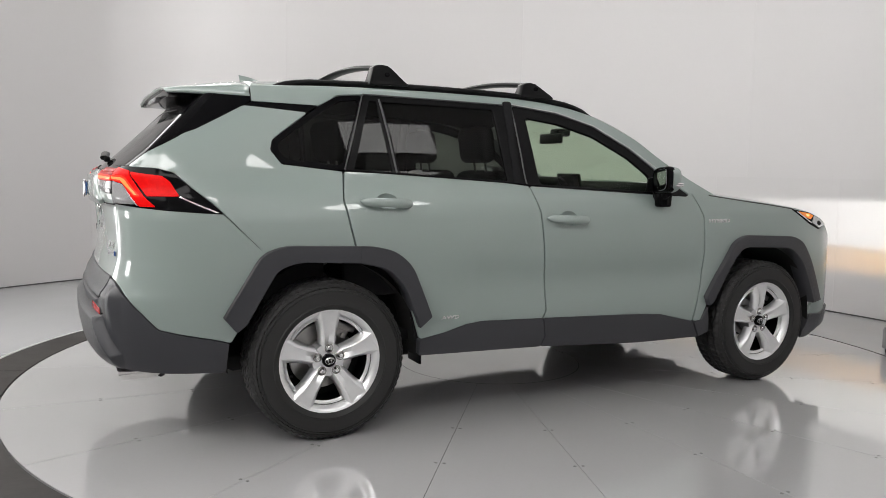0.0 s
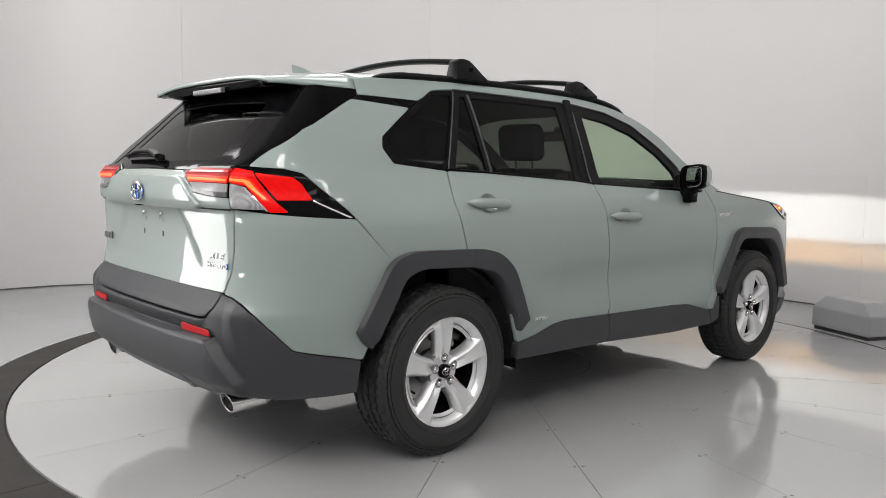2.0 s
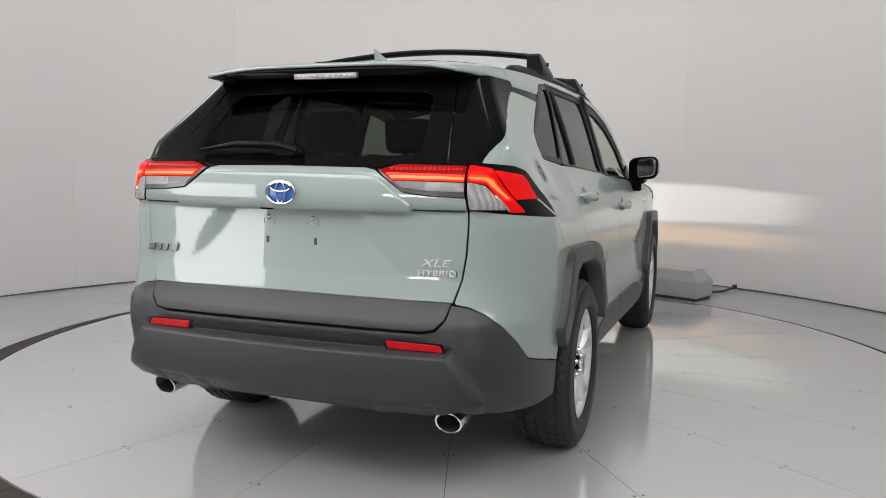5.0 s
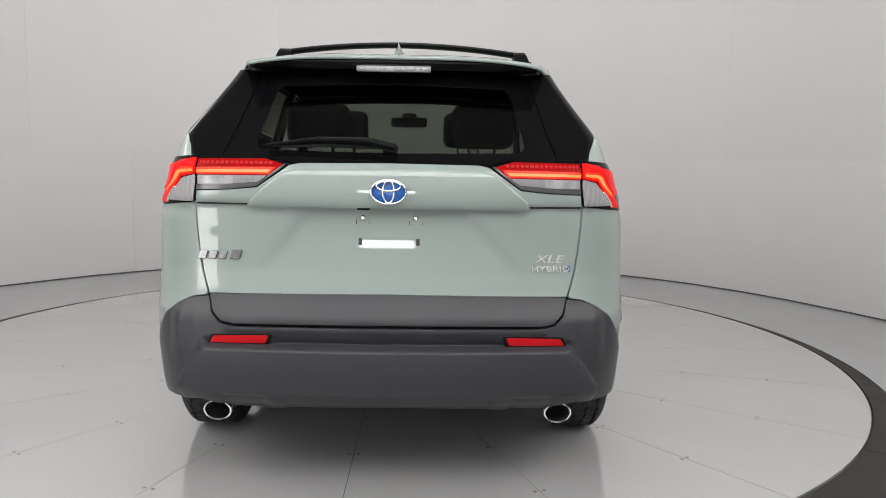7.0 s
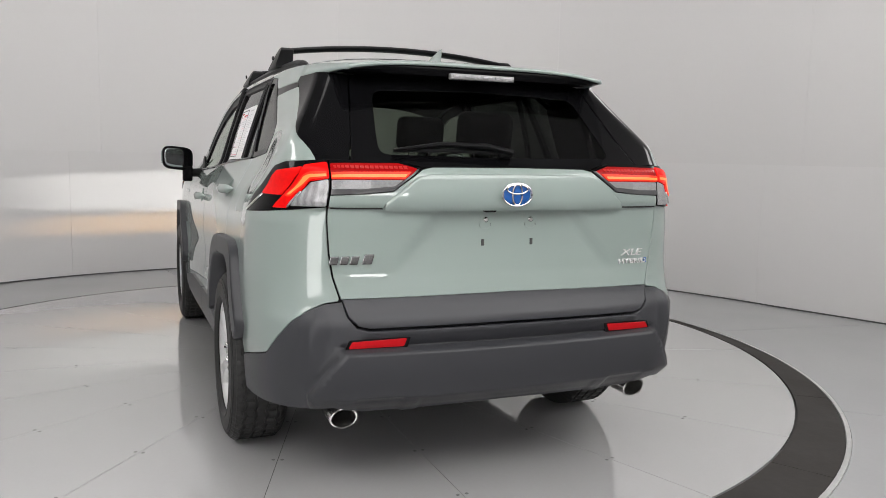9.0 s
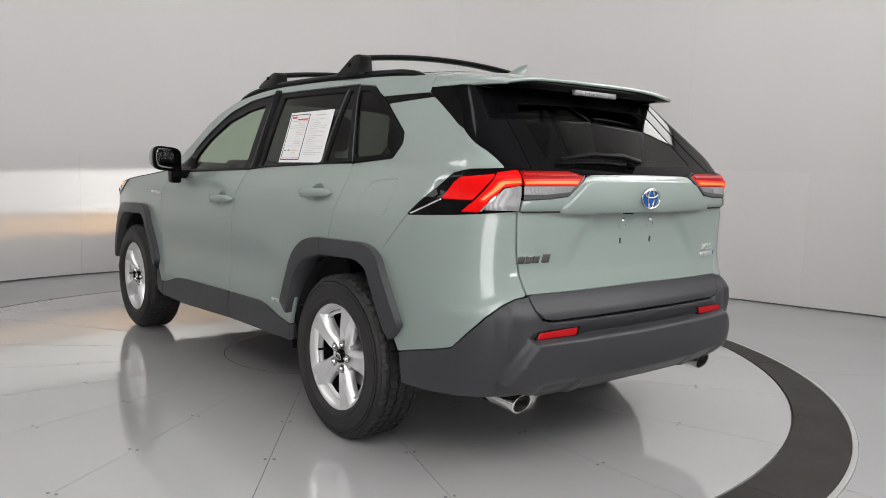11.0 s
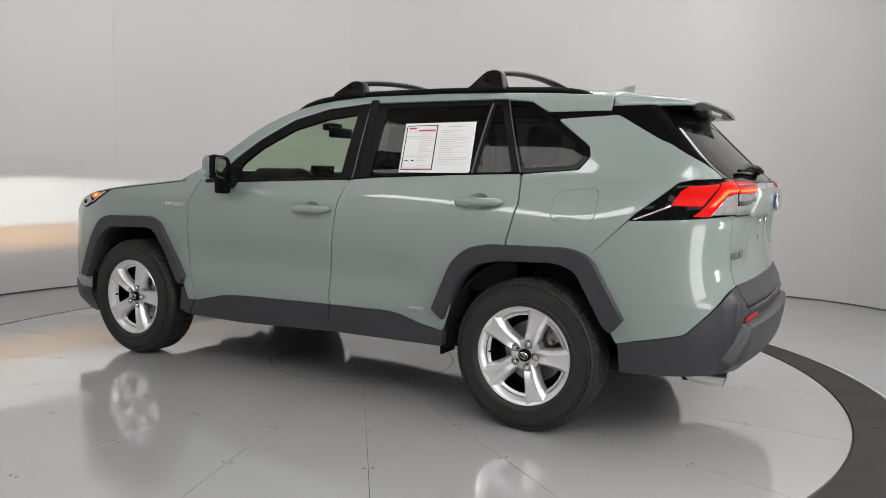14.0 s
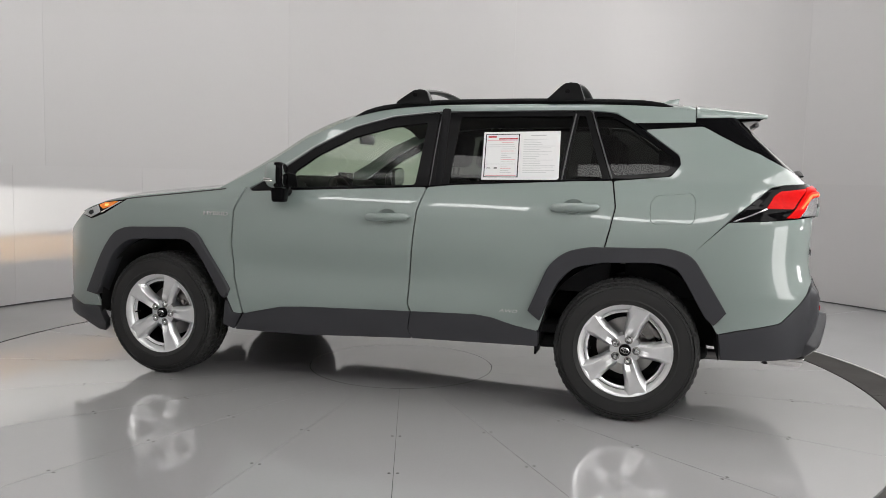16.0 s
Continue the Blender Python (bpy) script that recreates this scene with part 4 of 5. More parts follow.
top_sheet("roof", -1.630, 0.28, 60, paint, 0.012, "grey-green painted roof")
top_sheet("spoiler", -1.985, -1.638, 16, paint, 0.014, "grey-green painted roof spoiler")
top_sheet("roof_seam", -1.66, -1.60, 4, seam_black, 0.0, "dark seam between roof and spoiler", drop=0.014)
top_sheet("windscreen", 0.285, 0.98, 24, front_glass, 0.0, "clear tinted windscreen")
top_sheet("headliner", -1.60, 0.26, 24, lining, 0.0, "grey cloth headliner", drop=0.035)

# body-coloured flanks of the spoiler
for s in (1, -1):
    bm = bmesh.new()
    rows = []
    for i in range(13):
        x = -1.639 - 0.344 * i / 12
        d = 0.050 - 0.036 * i / 12
        p = over(x, s)
        side = lambda drop: s * (float(side_y(x, p.z - drop)) - float(side_y(x, p.z))) * (1 - 0.6 * i / 12)
        rows.append([bm.verts.new((p.x, p.y + side(d * k), p.z - d * k)) for k in (0, 0.5, 1)])
    for a, b in zip(rows, rows[1:]):
        for k in range(2):
            bm.faces.new((a[k], b[k], b[k + 1], a[k + 1]))
    bmesh.ops.recalc_face_normals(bm, faces=bm.faces)
    if sum(f.normal.y for f in bm.faces) * s < 0:
        bmesh.ops.reverse_faces(bm, faces=bm.faces)
    m = part("spoiler_flank", bm, paint, car).modifiers.new("thickness", "SOLIDIFY")
    m.thickness, m.offset = 0.010, -1

# black underside of the spoiler, with its stop lamp
bm = bmesh.new()
rows = []
for i in range(13):
    v = -1 + 2 * i / 12
    k = 1 - 0.72 * abs(v) ** 5
    rows.append([bm.verts.new(p) for p in (over(-1.975, v * 0.985, 0.016), over(-1.955, v * 0.97, 0.016 + 0.036 * k), over(-1.86, v * 0.955, 0.016 + 0.059 * k), over(-1.74, v * 0.96, 0.016 + 0.034 * k))])
for a, b in zip(rows, rows[1:]):
    for k in range(3):
        bm.faces.new((a[k], b[k], b[k + 1], a[k + 1]))
bmesh.ops.recalc_face_normals(bm, faces=bm.faces)
m = part("spoiler_underside", bm, gloss_black, car, "gloss black underside of the spoiler").modifiers.new("thickness", "SOLIDIFY")
m.thickness, m.offset = 0.008, 1
stop = part("stop_lamp", block((0.022, 0.27, 0.022), (-1.972, 0, 1.534), 0.004), clear_lens, car, "narrow clear high stop lamp")

for k in range(10):
    part("led_cell", block((0.006, 0.020, 0.012), (-1.982, -0.1125 + 0.025 * k, 1.534), 0.002), ribbed_lens, stop)

hood_edge = curve([0.82, 1.214, 1.55, 1.748, 1.88, 2.0], [1.128, 1.082, 1.044, 1.014, 0.975, 0.92])
bm = bmesh.new()
rows = []
for i in range(31):
    x = 0.84 + (1.945 - 0.84) * i / 30
    ze = float(hood_edge(x))
    w = float(side_y(x, ze)) - 0.004
    row = []
    for k in range(25):
        v = -1 + k / 12
        bow = 0.15 * (1 - v * v) * min(max((x - 1.4) / 0.60, 0), 1)
        row.append(bm.verts.new((x + bow, v * w, ze + 0.055 * (1 - abs(v) ** 2.2) - 0.004 * math.exp(-((abs(v) - 0.8) / 0.05) ** 2))))
    rows.append(row)
for a, b in zip(rows, rows[1:]):
    for k in range(24):
        bm.faces.new((a[k], b[k], b[k + 1], a[k + 1]))
bmesh.ops.recalc_face_normals(bm, faces=bm.faces)
m = part("bonnet", bm, paint, car, "grey-green painted bonnet").modifiers.new("thickness", "SOLIDIFY")
m.thickness, m.offset = 0.012, -1
part("front_face", block((0.12, 1.16, 0.56), (2.08, 0, 0.60), 0.04), satin_black, car, "black grille and lower front")
for s in (1, -1):
    h = panel("headlamp", rounded([(-1.605, 1.0265), (-1.76, 0.941), (-1.872, 0.903), (-1.950, 0.929), (-1.885, 0.966), (-1.765, 1.006)], 0.008), gloss_black, car, side=s, out=0.003, step=0.02, label="slim headlamp with clear and amber lenses, lit")
    panel("lens", rounded([(-1.795, 0.946), (-1.870, 0.912), (-1.942, 0.930), (-1.885, 0.960), (-1.815, 0.984)], 0.006), head_lens, h, side=s, out=0.008, step=0.02)
    panel("lamp_bowl", rounded([(-1.845, 0.938), (-1.866, 0.925), (-1.888, 0.932), (-1.876, 0.950), (-1.852, 0.955)], 0.006), satin_black, h, side=s, out=0.0105, depth=0.004, step=0.02)
    panel("chrome_line", [(-1.640, 1.011), (-1.765, 0.9475), (-1.785, 0.940), (-1.785, 0.9455), (-1.766, 0.953), (-1.645, 1.013)], chrome, h, side=s, out=0.009, depth=0.005, step=0.02, lip=0.001)
    panel("turn_signal", rounded([(-1.665, 1.012), (-1.712, 0.984), (-1.775, 0.966), (-1.805, 0.986), (-1.765, 1.001)], 0.005), amber, h, side=s, out=0.007, step=0.02)
    panel("lit_core", rounded([(-1.725, 0.996), (-1.735, 0.984), (-1.758, 0.982), (-1.755, 0.995)], 0.005), amber_core, h, side=s, out=0.010, depth=0.004, step=0.02, lip=0.001)

# dark inner shell under the panels, and the floor pan
INNER = [(-1.95, 0.50), (-1.80, 0.52), (-1.66, 0.78), (-1.55, 0.86), (-1.16, 0.87), (-1.05, 0.78), (-0.90, 0.52), (-0.84, 0.34), (0.90, 0.36), (0.95, 0.60), (1.04, 0.82), (1.20, 0.85), (1.50, 0.86), (1.62, 0.80), (1.76, 0.55), (1.80, 0.40), (2.2, 0.42), (2.6, 0.42), (3.0, 0.42), (3.0, 1.18), (2.60, 1.18), (2.25, 1.19), (1.95, 1.16), (1.50, 1.20), (0.993, 1.185), (0.417, 1.155), (-0.544, 1.105), (-0.82, 1.10), (-1.2, 1.05), (-1.7, 0.98), (-1.95, 0.86)]
both("inner_shell", INNER, soft_black, car, out=-0.030, depth=0.004, step=0.05, label="dark inner body shell")
part("floor_pan", block((3.7, 1.30, 0.08), (0.1, 0, 0.33), 0.03), under_black, car, "black underbody")
part("floor_pan", block((1.72, 1.66, 0.06), (0.02, 0, 0.37), 0.02), under_black, car)
part("rear_pan", block((0.40, 1.40, 0.10), (-1.98, 0, 0.42), 0.04), under_black, car)
part("axle", tube([(-1.345, -0.62, 0.35), (-1.345, 0.62, 0.35)], 0.045, 10), under_black, car)
part("axle", tube([(1.345, -0.62, 0.35), (1.345, 0.62, 0.35)], 0.045, 10), under_black, car)
for sx, sy in ((-1.345, 1), (-1.345, -1), (1.345, 1), (1.345, -1)):
    bm = bmesh.new()
    rows = []
    for k in range(25):
        a = math.radians(-4 + 188 * k / 24)
        c, s = math.cos(a), math.sin(a)
        rows.append([bm.verts.new((sx + 0.445 * c, sy * y, 0.37 + 0.445 * s)) for y in (0.45, 0.60, 0.80, 0.855)] + [bm.verts.new((sx + 0.1 * c, sy * 0.45, 0.37 + 0.1 * s))])
    for a, b in zip(rows, rows[1:]):
        for i in range(3):
            bm.faces.new((a[i], b[i], b[i + 1], a[i + 1]))
        bm.faces.new((a[4], b[4], b[0], a[0]))
    bmesh.ops.recalc_face_normals(bm, faces=bm.faces)
    part("wheel_well", bm, under_black, car, "black wheel well liner")
    if sx < 0:
        part("mud_flap", block((0.012, 0.14, 0.10), (sx + 0.455, sy * 0.80, 0.350), 0.004), satin_black, car)


# ---- wheels
def make_wheel():
    """A wheel about the y axis, its face towards +y, standing with its middle at the origin."""
    w = part("wheel", revolve([(0.195, -0.09), (0.205, -0.10), (0.205, 0.02), (0.200, 0.075), (0.195, 0.08)], 48), alloy, car, "silver five-spoke alloy wheel with black tyre")
    tyre = [(0.218, -0.105), (0.240, -0.113), (0.285, -0.118), (0.325, -0.112), (0.345, -0.100), (0.357, -0.086)]
    for y in (-0.066, -0.022, 0.022, 0.066):
        tyre += [(0.361, y - 0.016), (0.361, y - 0.006), (0.353, y - 0.005), (0.353, y + 0.005), (0.361, y + 0.006), (0.361, y + 0.016)]
    tyre += [(0.357, 0.086), (0.350, 0.097), (0.345, 0.098), (0.340, 0.104), (0.3345, 0.1085), (0.3335, 0.1050), (0.3305, 0.1055), (0.3295, 0.1120), (0.3215, 0.1145), (0.3205, 0.1105), (0.3175, 0.1115), (0.3165, 0.1160), (0.304, 0.1165), (0.285, 0.1185), (0.262, 0.1165), (0.259, 0.1190), (0.255, 0.1190), (0.252, 0.1160), (0.240, 0.112), (0.234, 0.104)]
    bm = revolve(tyre, 216)
    for v in bm.verts:
        r = math.hypot(v.co.x, v.co.z)
        k = round(math.degrees(math.atan2(v.co.z, v.co.x)) / 360 * 216) % 216
        y = abs(v.co.y)
        cut = 0.0
        if r > 0.33 and 0.078 < y < 0.106 and k % 3 == 0:
            cut = 0.0045
        elif r > 0.359 and y < 0.090 and (k + (2 if v.co.y > 0 else 0)) % 4 == 0:
            cut = 0.0060
        if r > 0.35 and y < 0.075:
            v.co.y += 0.0032 * (1, 0.3, -0.6, -1, -0.6, 0.3)[k % 6]
        v.co.x *= (r - cut) / r
        v.co.z *= (r - cut) / r
    part("tyre", bm, rubber, w, "black all-season tyre with grooved tread")
    part("rim_lip", revolve([(0.205, 0.070), (0.215, 0.088), (0.228, 0.098), (0.236, 0.101), (0.239, 0.098), (0.236, 0.092), (0.222, 0.085)], 72), alloy, w)
    part("rim_ledge", revolve([(0.188, 0.060), (0.194, 0.066), (0.203, 0.068), (0.206, 0.060)], 64), alloy, w)
    part("barrel", revolve([(0.206, 0.07), (0.196, 0.0), (0.19, -0.08)], 48), satin_black, w)
    disc = revolve([(0.0, -0.018), (0.075, -0.018), (0.078, -0.03), (0.150, -0.03), (0.150, -0.045), (0.0, -0.045)], 48)
    part("brake_disc", disc, disc_steel, w)
    cal = block((0.070, 0.06, 0.12), (-0.128, -0.012, 0.058), 0.014, turn=Matrix.Rotation(0.45, 4, "Y"), segments=3)
    block((0.030, 0.02, 0.15), (-0.150, 0.012, 0.062), 0.008, turn=Matrix.Rotation(0.45, 4, "Y"), bm=cal)
    for dz in (-0.035, 0.035):
        bmesh.ops.create_cone(cal, cap_ends=True, segments=12, radius1=0.012, radius2=0.010, depth=0.03, matrix=Matrix.Translation((-0.125, 0.020, 0.058 + dz)) @ Matrix.Rotation(math.pi / 2, 4, "X"))
    bmesh.ops.rotate(cal, verts=cal.verts, matrix=Matrix.Rotation(radians(36), 3, "Y"))
    part("caliper", cal, steel, w)
    part("back_plate", revolve([(0.0, -0.055), (0.19, -0.055), (0.19, -0.06)], 32), under_black, w)
    # spokes flare to the rim, with raised shoulders either side of a flat face
    half = curve([0.045, 0.065, 0.09, 0.12, 0.155, 0.19, 0.231], [36, 32.5, 26.5, 20.8, 18.0, 17.2, 19.0])
    for i in range(5):
        mid = 2 * math.pi * i / 5 + math.radians(90 + 3)
        bm = bmesh.new()
        rows = []
        cols = (-1.0, -0.96, -0.82, -0.60, -0.52, 0.0, 0.52, 0.60, 0.82, 0.96, 1.0)
        for k in range(15):
            r = 0.040 + (0.231 - 0.040) * k / 14
            hw = math.radians(float(half(r)))
            face = 0.074 + 0.020 * math.sin(min(1, (r - 0.045) / 0.12) * math.pi / 2) + 0.002 * max(0, (r - 0.19) / 0.034)
            row = []
            for c in cols:
                d = {1.0: -0.048, 0.96: -0.026, 0.82: -0.015, 0.60: 0.001, 0.52: 0.003, 0.0: -0.004 - 0.010 * max(0, 1 - abs(r - 0.075) / 0.04)}[abs(c)]
                a = mid + c * hw
                row.append(bm.verts.new((r * math.cos(a), face + d, r * math.sin(a))))
            rows.append(row)
        for a, b in zip(rows, rows[1:]):
            for k in range(len(cols) - 1):
                bm.faces.new((a[k], a[k + 1], b[k + 1], b[k]))
        bmesh.ops.recalc_face_normals(bm, faces=bm.faces)
        if sum(f.normal.y for f in bm.faces) < 0:
            bmesh.ops.reverse_faces(bm, faces=bm.faces)
        part("spoke", bm, alloy, w)
        a = mid
        nut = revolve([(0.0, 0.016), (0.008, 0.016), (0.0125, 0.010), (0.0135, -0.004)], 8)
        bmesh.ops.translate(nut, verts=nut.verts, vec=(0.056 * math.cos(a), 0.078, 0.056 * math.sin(a)))
        part("lug_nut", nut, chrome, w)
        well = revolve([(0.0205, 0.0), (0.0172, 0.002), (0.0160, -0.010), (0.0, -0.010)], 20)
        bmesh.ops.translate(well, verts=well.verts, vec=(0.056 * math.cos(a), 0.0815, 0.056 * math.sin(a)))
        part("nut_well", well, steel, w)
    part("hub", revolve([(0.0, 0.072), (0.074, 0.070), (0.080, 0.055), (0.080, 0.0)], 40), alloy, w)
    cap = revolve([(0.0, 0.090), (0.024, 0.090), (0.030, 0.086), (0.031, 0.068)], 32)
    part("centre_cap", cap, gloss_black, w, "black centre cap with silver oval mark")
    mark = bmesh.new()
    for rx, rz, x0 in ((0.021, 0.015, 0), (0.007, 0.014, 0), (0.015, 0.006, 0)):
        pts = [(rx * math.cos(t), 0.0915, rz * math.sin(t) + (0.006 if rz == 0.006 else 0)) for t in np.linspace(0, 2 * math.pi, 20)]
        tube(pts, 0.0016, 5, bm=mark, caps=False)
    part("cap_mark", mark, chrome, w)
    valve = tube([(0.175 * math.cos(-0.3), 0.045, 0.175 * math.sin(-0.3)), (0.182 * math.cos(-0.3), 0.085, 0.182 * math.sin(-0.3))], 0.005, 8)
    part("valve", valve, satin_black, w)
    return w


# coil springs above the rear axle
for s in (1, -1):
    turns = [(-1.33 + 0.055 * math.cos(a), s * 0.60 + 0.055 * math.sin(a), 0.42 + 0.0115 * a) for a in np.linspace(0, 12 * math.pi, 145)]
    part("coil_spring", tube(turns, 0.0075, 6), steel, car, "dull steel coil spring of the rear axle")
    part("damper", tube([(-1.46, s * 0.66, 0.38), (-1.42, s * 0.62, 0.80)], 0.024, 10), under_black, car, "black damper of the rear axle")

wheel = make_wheel()
wheel.matrix_basis = pose(-1.345, 0.795, 0.362, 0, -15, 0)
for x, y, spin, turn in ((1.345, 0.795, -15, 0), (-1.345, -0.795, 4, 180), (1.345, -0.795, 4, 180)):
    c = copy_thing(wheel, pose(x, y, 0.362, 0, 0, turn) @ pose(0, 0, 0, 0, spin, 0))
    c.parent = car


# ---- fittings of the car
def rail(s):
    pts, rad = [], []
    for i in range(33):
        x = 0.22 - 1.74 * i / 32
        t = i / 32
        lift = 0.016 * min(1, math.sin(math.pi * t) * 4)
        p = over(x, s * 0.93)
        pts.append((p.x, p.y, p.z + lift - 0.006))
        rad.append(0.019 if 0.02 < t < 0.98 else 0.008)
    part("roof_rail", tube(pts, rad, 10, 0.9), satin_black, car, "black lengthwise roof rail")


for s in (1, -1):
    rail(s)


def cross_bar(x, lift):
    """A black roof bar, bowed, with a sloped foot clamped on each rail."""
    pts = []
    for i in range(25):
        v = -1 + i / 12
        pts.append((x, v * 0.565, lift + 0.042 * (1 - v * v)))
    bar = part("cross_bar", tube(pts, 0.034, 12, 0.42), satin_black, car, "black bowed roof cross bar with sloped feet")
    for s in (1, -1):
        base = float(over(x, s * 0.93).z) + 0.022
        h = lift - base
        bm = prism([(-0.085, -0.012), (0.118, -0.012), (0.116, 0.000), (0.098, 0.016), (0.046, h - 0.002), (0.026, h + 0.012), (-0.004, h + 0.017), (-0.034, h + 0.014), (-0.052, h + 0.002), (-0.076, 0.012)], 0.080, 0.004, 2)
        for v in bm.verts:
            k = max(0, v.co.z / max(h, 0.01))
            v.co.y = v.co.y * (1 - 0.25 * k) - s * 0.02 * k
        bmesh.ops.translate(bm, verts=bm.verts, vec=(x, s * 0.585, base))
        part("foot", bm, satin_black, bar)
        cover = bmesh.new()
        block((0.022, 0.006, 0.018), (x + 0.008, s * 0.622, base + 0.038), 0.006, bm=cover)
        part("foot_cover", cover, gloss_black, bar)


cross_bar(-0.985, 1.708)
cross_bar(-0.135, 1.678)

# grey rubber edges along the window frames and pillars
def skin_line(points, radius, mat, name, label, s):
    loop = []
    for (u0, z0), (u1, z1) in zip(points, points[1:]):
        n = max(1, int(math.hypot(u1 - u0, z1 - z0) / 0.03))
        loop += [(u0 + (u1 - u0) * k / n, z0 + (z1 - z0) * k / n) for k in range(n)]
    loop.append(points[-1])
    a = np.array(loop)
    p, n = fair(a[:, 0], a[:, 1])
    q = p + n * 0.001
    part(name, tube([(x, s * y, z) for x, y, z in q], radius, 6), mat, car, label)


for s in (1, -1):
    skin_line([(0.276, 1.160), (0.284, 1.30), (0.302, 1.556)], 0.0035, edge_grey, "pillar_edge", "grey rubber edge of the door frame", s)
    skin_line([(0.982, 1.207), (1.005, 1.38), (1.032, 1.552)], 0.0045, edge_grey, "window_divider", "grey rubber divider of the rear door window", s)
    skin_line([(1.236, 1.216), (1.115, 1.566)], 0.004, edge_grey, "pillar_edge", "grey rubber edge of the quarter window", s)
    skin_line([(-0.60, 1.240), (-0.424, 1.358), (-0.199, 1.472), (0.026, 1.533), (0.292, 1.561), (1.110, 1.572)], 0.0035, edge_grey, "frame_edge", "grey rubber edge above the door windows", s)
    skin_line([(-0.545, 1.118), (0.263, 1.153), (0.417, 1.168), (0.993, 1.200), (1.226, 1.212)], 0.004, gloss_black, "belt_moulding", "gloss black moulding below the side windows", s)
    # silver line stands in for a highlight along the door frame
    skin_line([(-0.62, 1.246), (-0.434, 1.364), (-0.205, 1.4775), (0.024, 1.5385), (0.290, 1.5665)], 0.0022, badge_silver, "frame_glint", "thin bright line for the glint along the front door frame", s)
    skin_line([(-0.95, 1.108), (-1.214, 1.0765), (-1.40, 1.056), (-1.55, 1.038), (-1.62, 1.028)], 0.0035, seam_black, "bonnet_seam", "dark seam between bonnet and fender", s)

# black line laid in the gap for the shade under the wing's edge
skin_line([(2.336, 1.0545), (2.60, 1.0545), (3.0, 1.0545), (3.40, 1.0545), (3.664, 1.0545)], 0.0042, under_black, "wing_shade_line", "dark line in the gap for the shade under the tailgate's wing", 1)

# shark fin aerial
bm = bmesh.new()
rows = []
for k in range(9):
    t = k / 8
    rows.append([bm.verts.new((-1.365 - 0.185 * a - 0.010 * t * (a > 0.9), sgn * 0.030 * (1 - t) ** 0.7 * math.sin(math.pi * min(1, 0.12 + a * 0.9)), float(over(-1.45, 0).z) - 0.004 + 0.056 * t * (0.12 + 0.88 * min(1, a * 1.15)))) for sgn, a in [(1, 0), (1, .25), (1, .5), (1, .75), (1, .97), (-1, .97), (-1, .75), (-1, .5), (-1, .25)]])
for a, b in zip(rows, rows[1:]):
    for k in range(9):
        bm.faces.new((a[k], a[(k + 1) % 9], b[(k + 1) % 9], b[k]))
bm.faces.new(rows[-1])
bmesh.ops.remove_doubles(bm, verts=bm.verts, dist=0.0004)
bmesh.ops.recalc_face_normals(bm, faces=bm.faces)
part("roof_fin", bm, paint, car, "small grey-green shark fin aerial")


def door_handle(u, z, s):
    """A handle with its rear end at u, before a shallow cup in the skin."""
    p0, n0 = fair(np.array([u - 0.13]), np.array([z]))
    n = Vector((n0[0][0], n0[0][1], n0[0][2]))
    bm = bmesh.new()
    rows = []
    for i in range(25):
        t = i / 24
        x = -(u - 0.255 + 0.255 * t)
        arch = math.sin(math.pi * min(max((t - 0.005) / 0.99, 0), 1)) ** 0.42
        hz = 0.0215 * (1 - abs(2 * t - 1) ** 7) ** 0.5 * (1 - 0.12 * t) + 0.001
        zz = z + 0.010 * (t - 0.5)
        pp, _ = fair(np.array([-x]), np.array([zz]))
        y0 = float(pp[0][1])
        rows.append([bm.verts.new((x, s * (y0 + 0.004 + arch * 0.034 + 0.013 * math.cos(b)), zz + hz * math.sin(b))) for b in [2 * math.pi * k / 12 for k in range(12)]])
    for a, b in zip(rows, rows[1:]):
        for k in range(12):
            bm.faces.new((a[k], a[(k + 1) % 12], b[(k + 1) % 12], b[k]))
    bm.faces.new(rows[0])
    bm.faces.new(rows[-1][::-1])
    bmesh.ops.recalc_face_normals(bm, faces=bm.faces)
    h = part("door_handle", bm, paint, car, "grey-green pull door handle")
    panel("handle_cup", dish(u, z), paint, h, side=s, depth=0.004, step=0.010, lip=0.001, swell=lambda uu, zz: -0.030 * np.clip(1 - ((uu - u + 0.135) / 0.056) ** 2 - ((zz - z - 0.003) / 0.040) ** 2, 0, 1) ** 0.7)
    return h


for s in (1, -1):
    for u, z in HANDLES:
        door_handle(u, z, s)


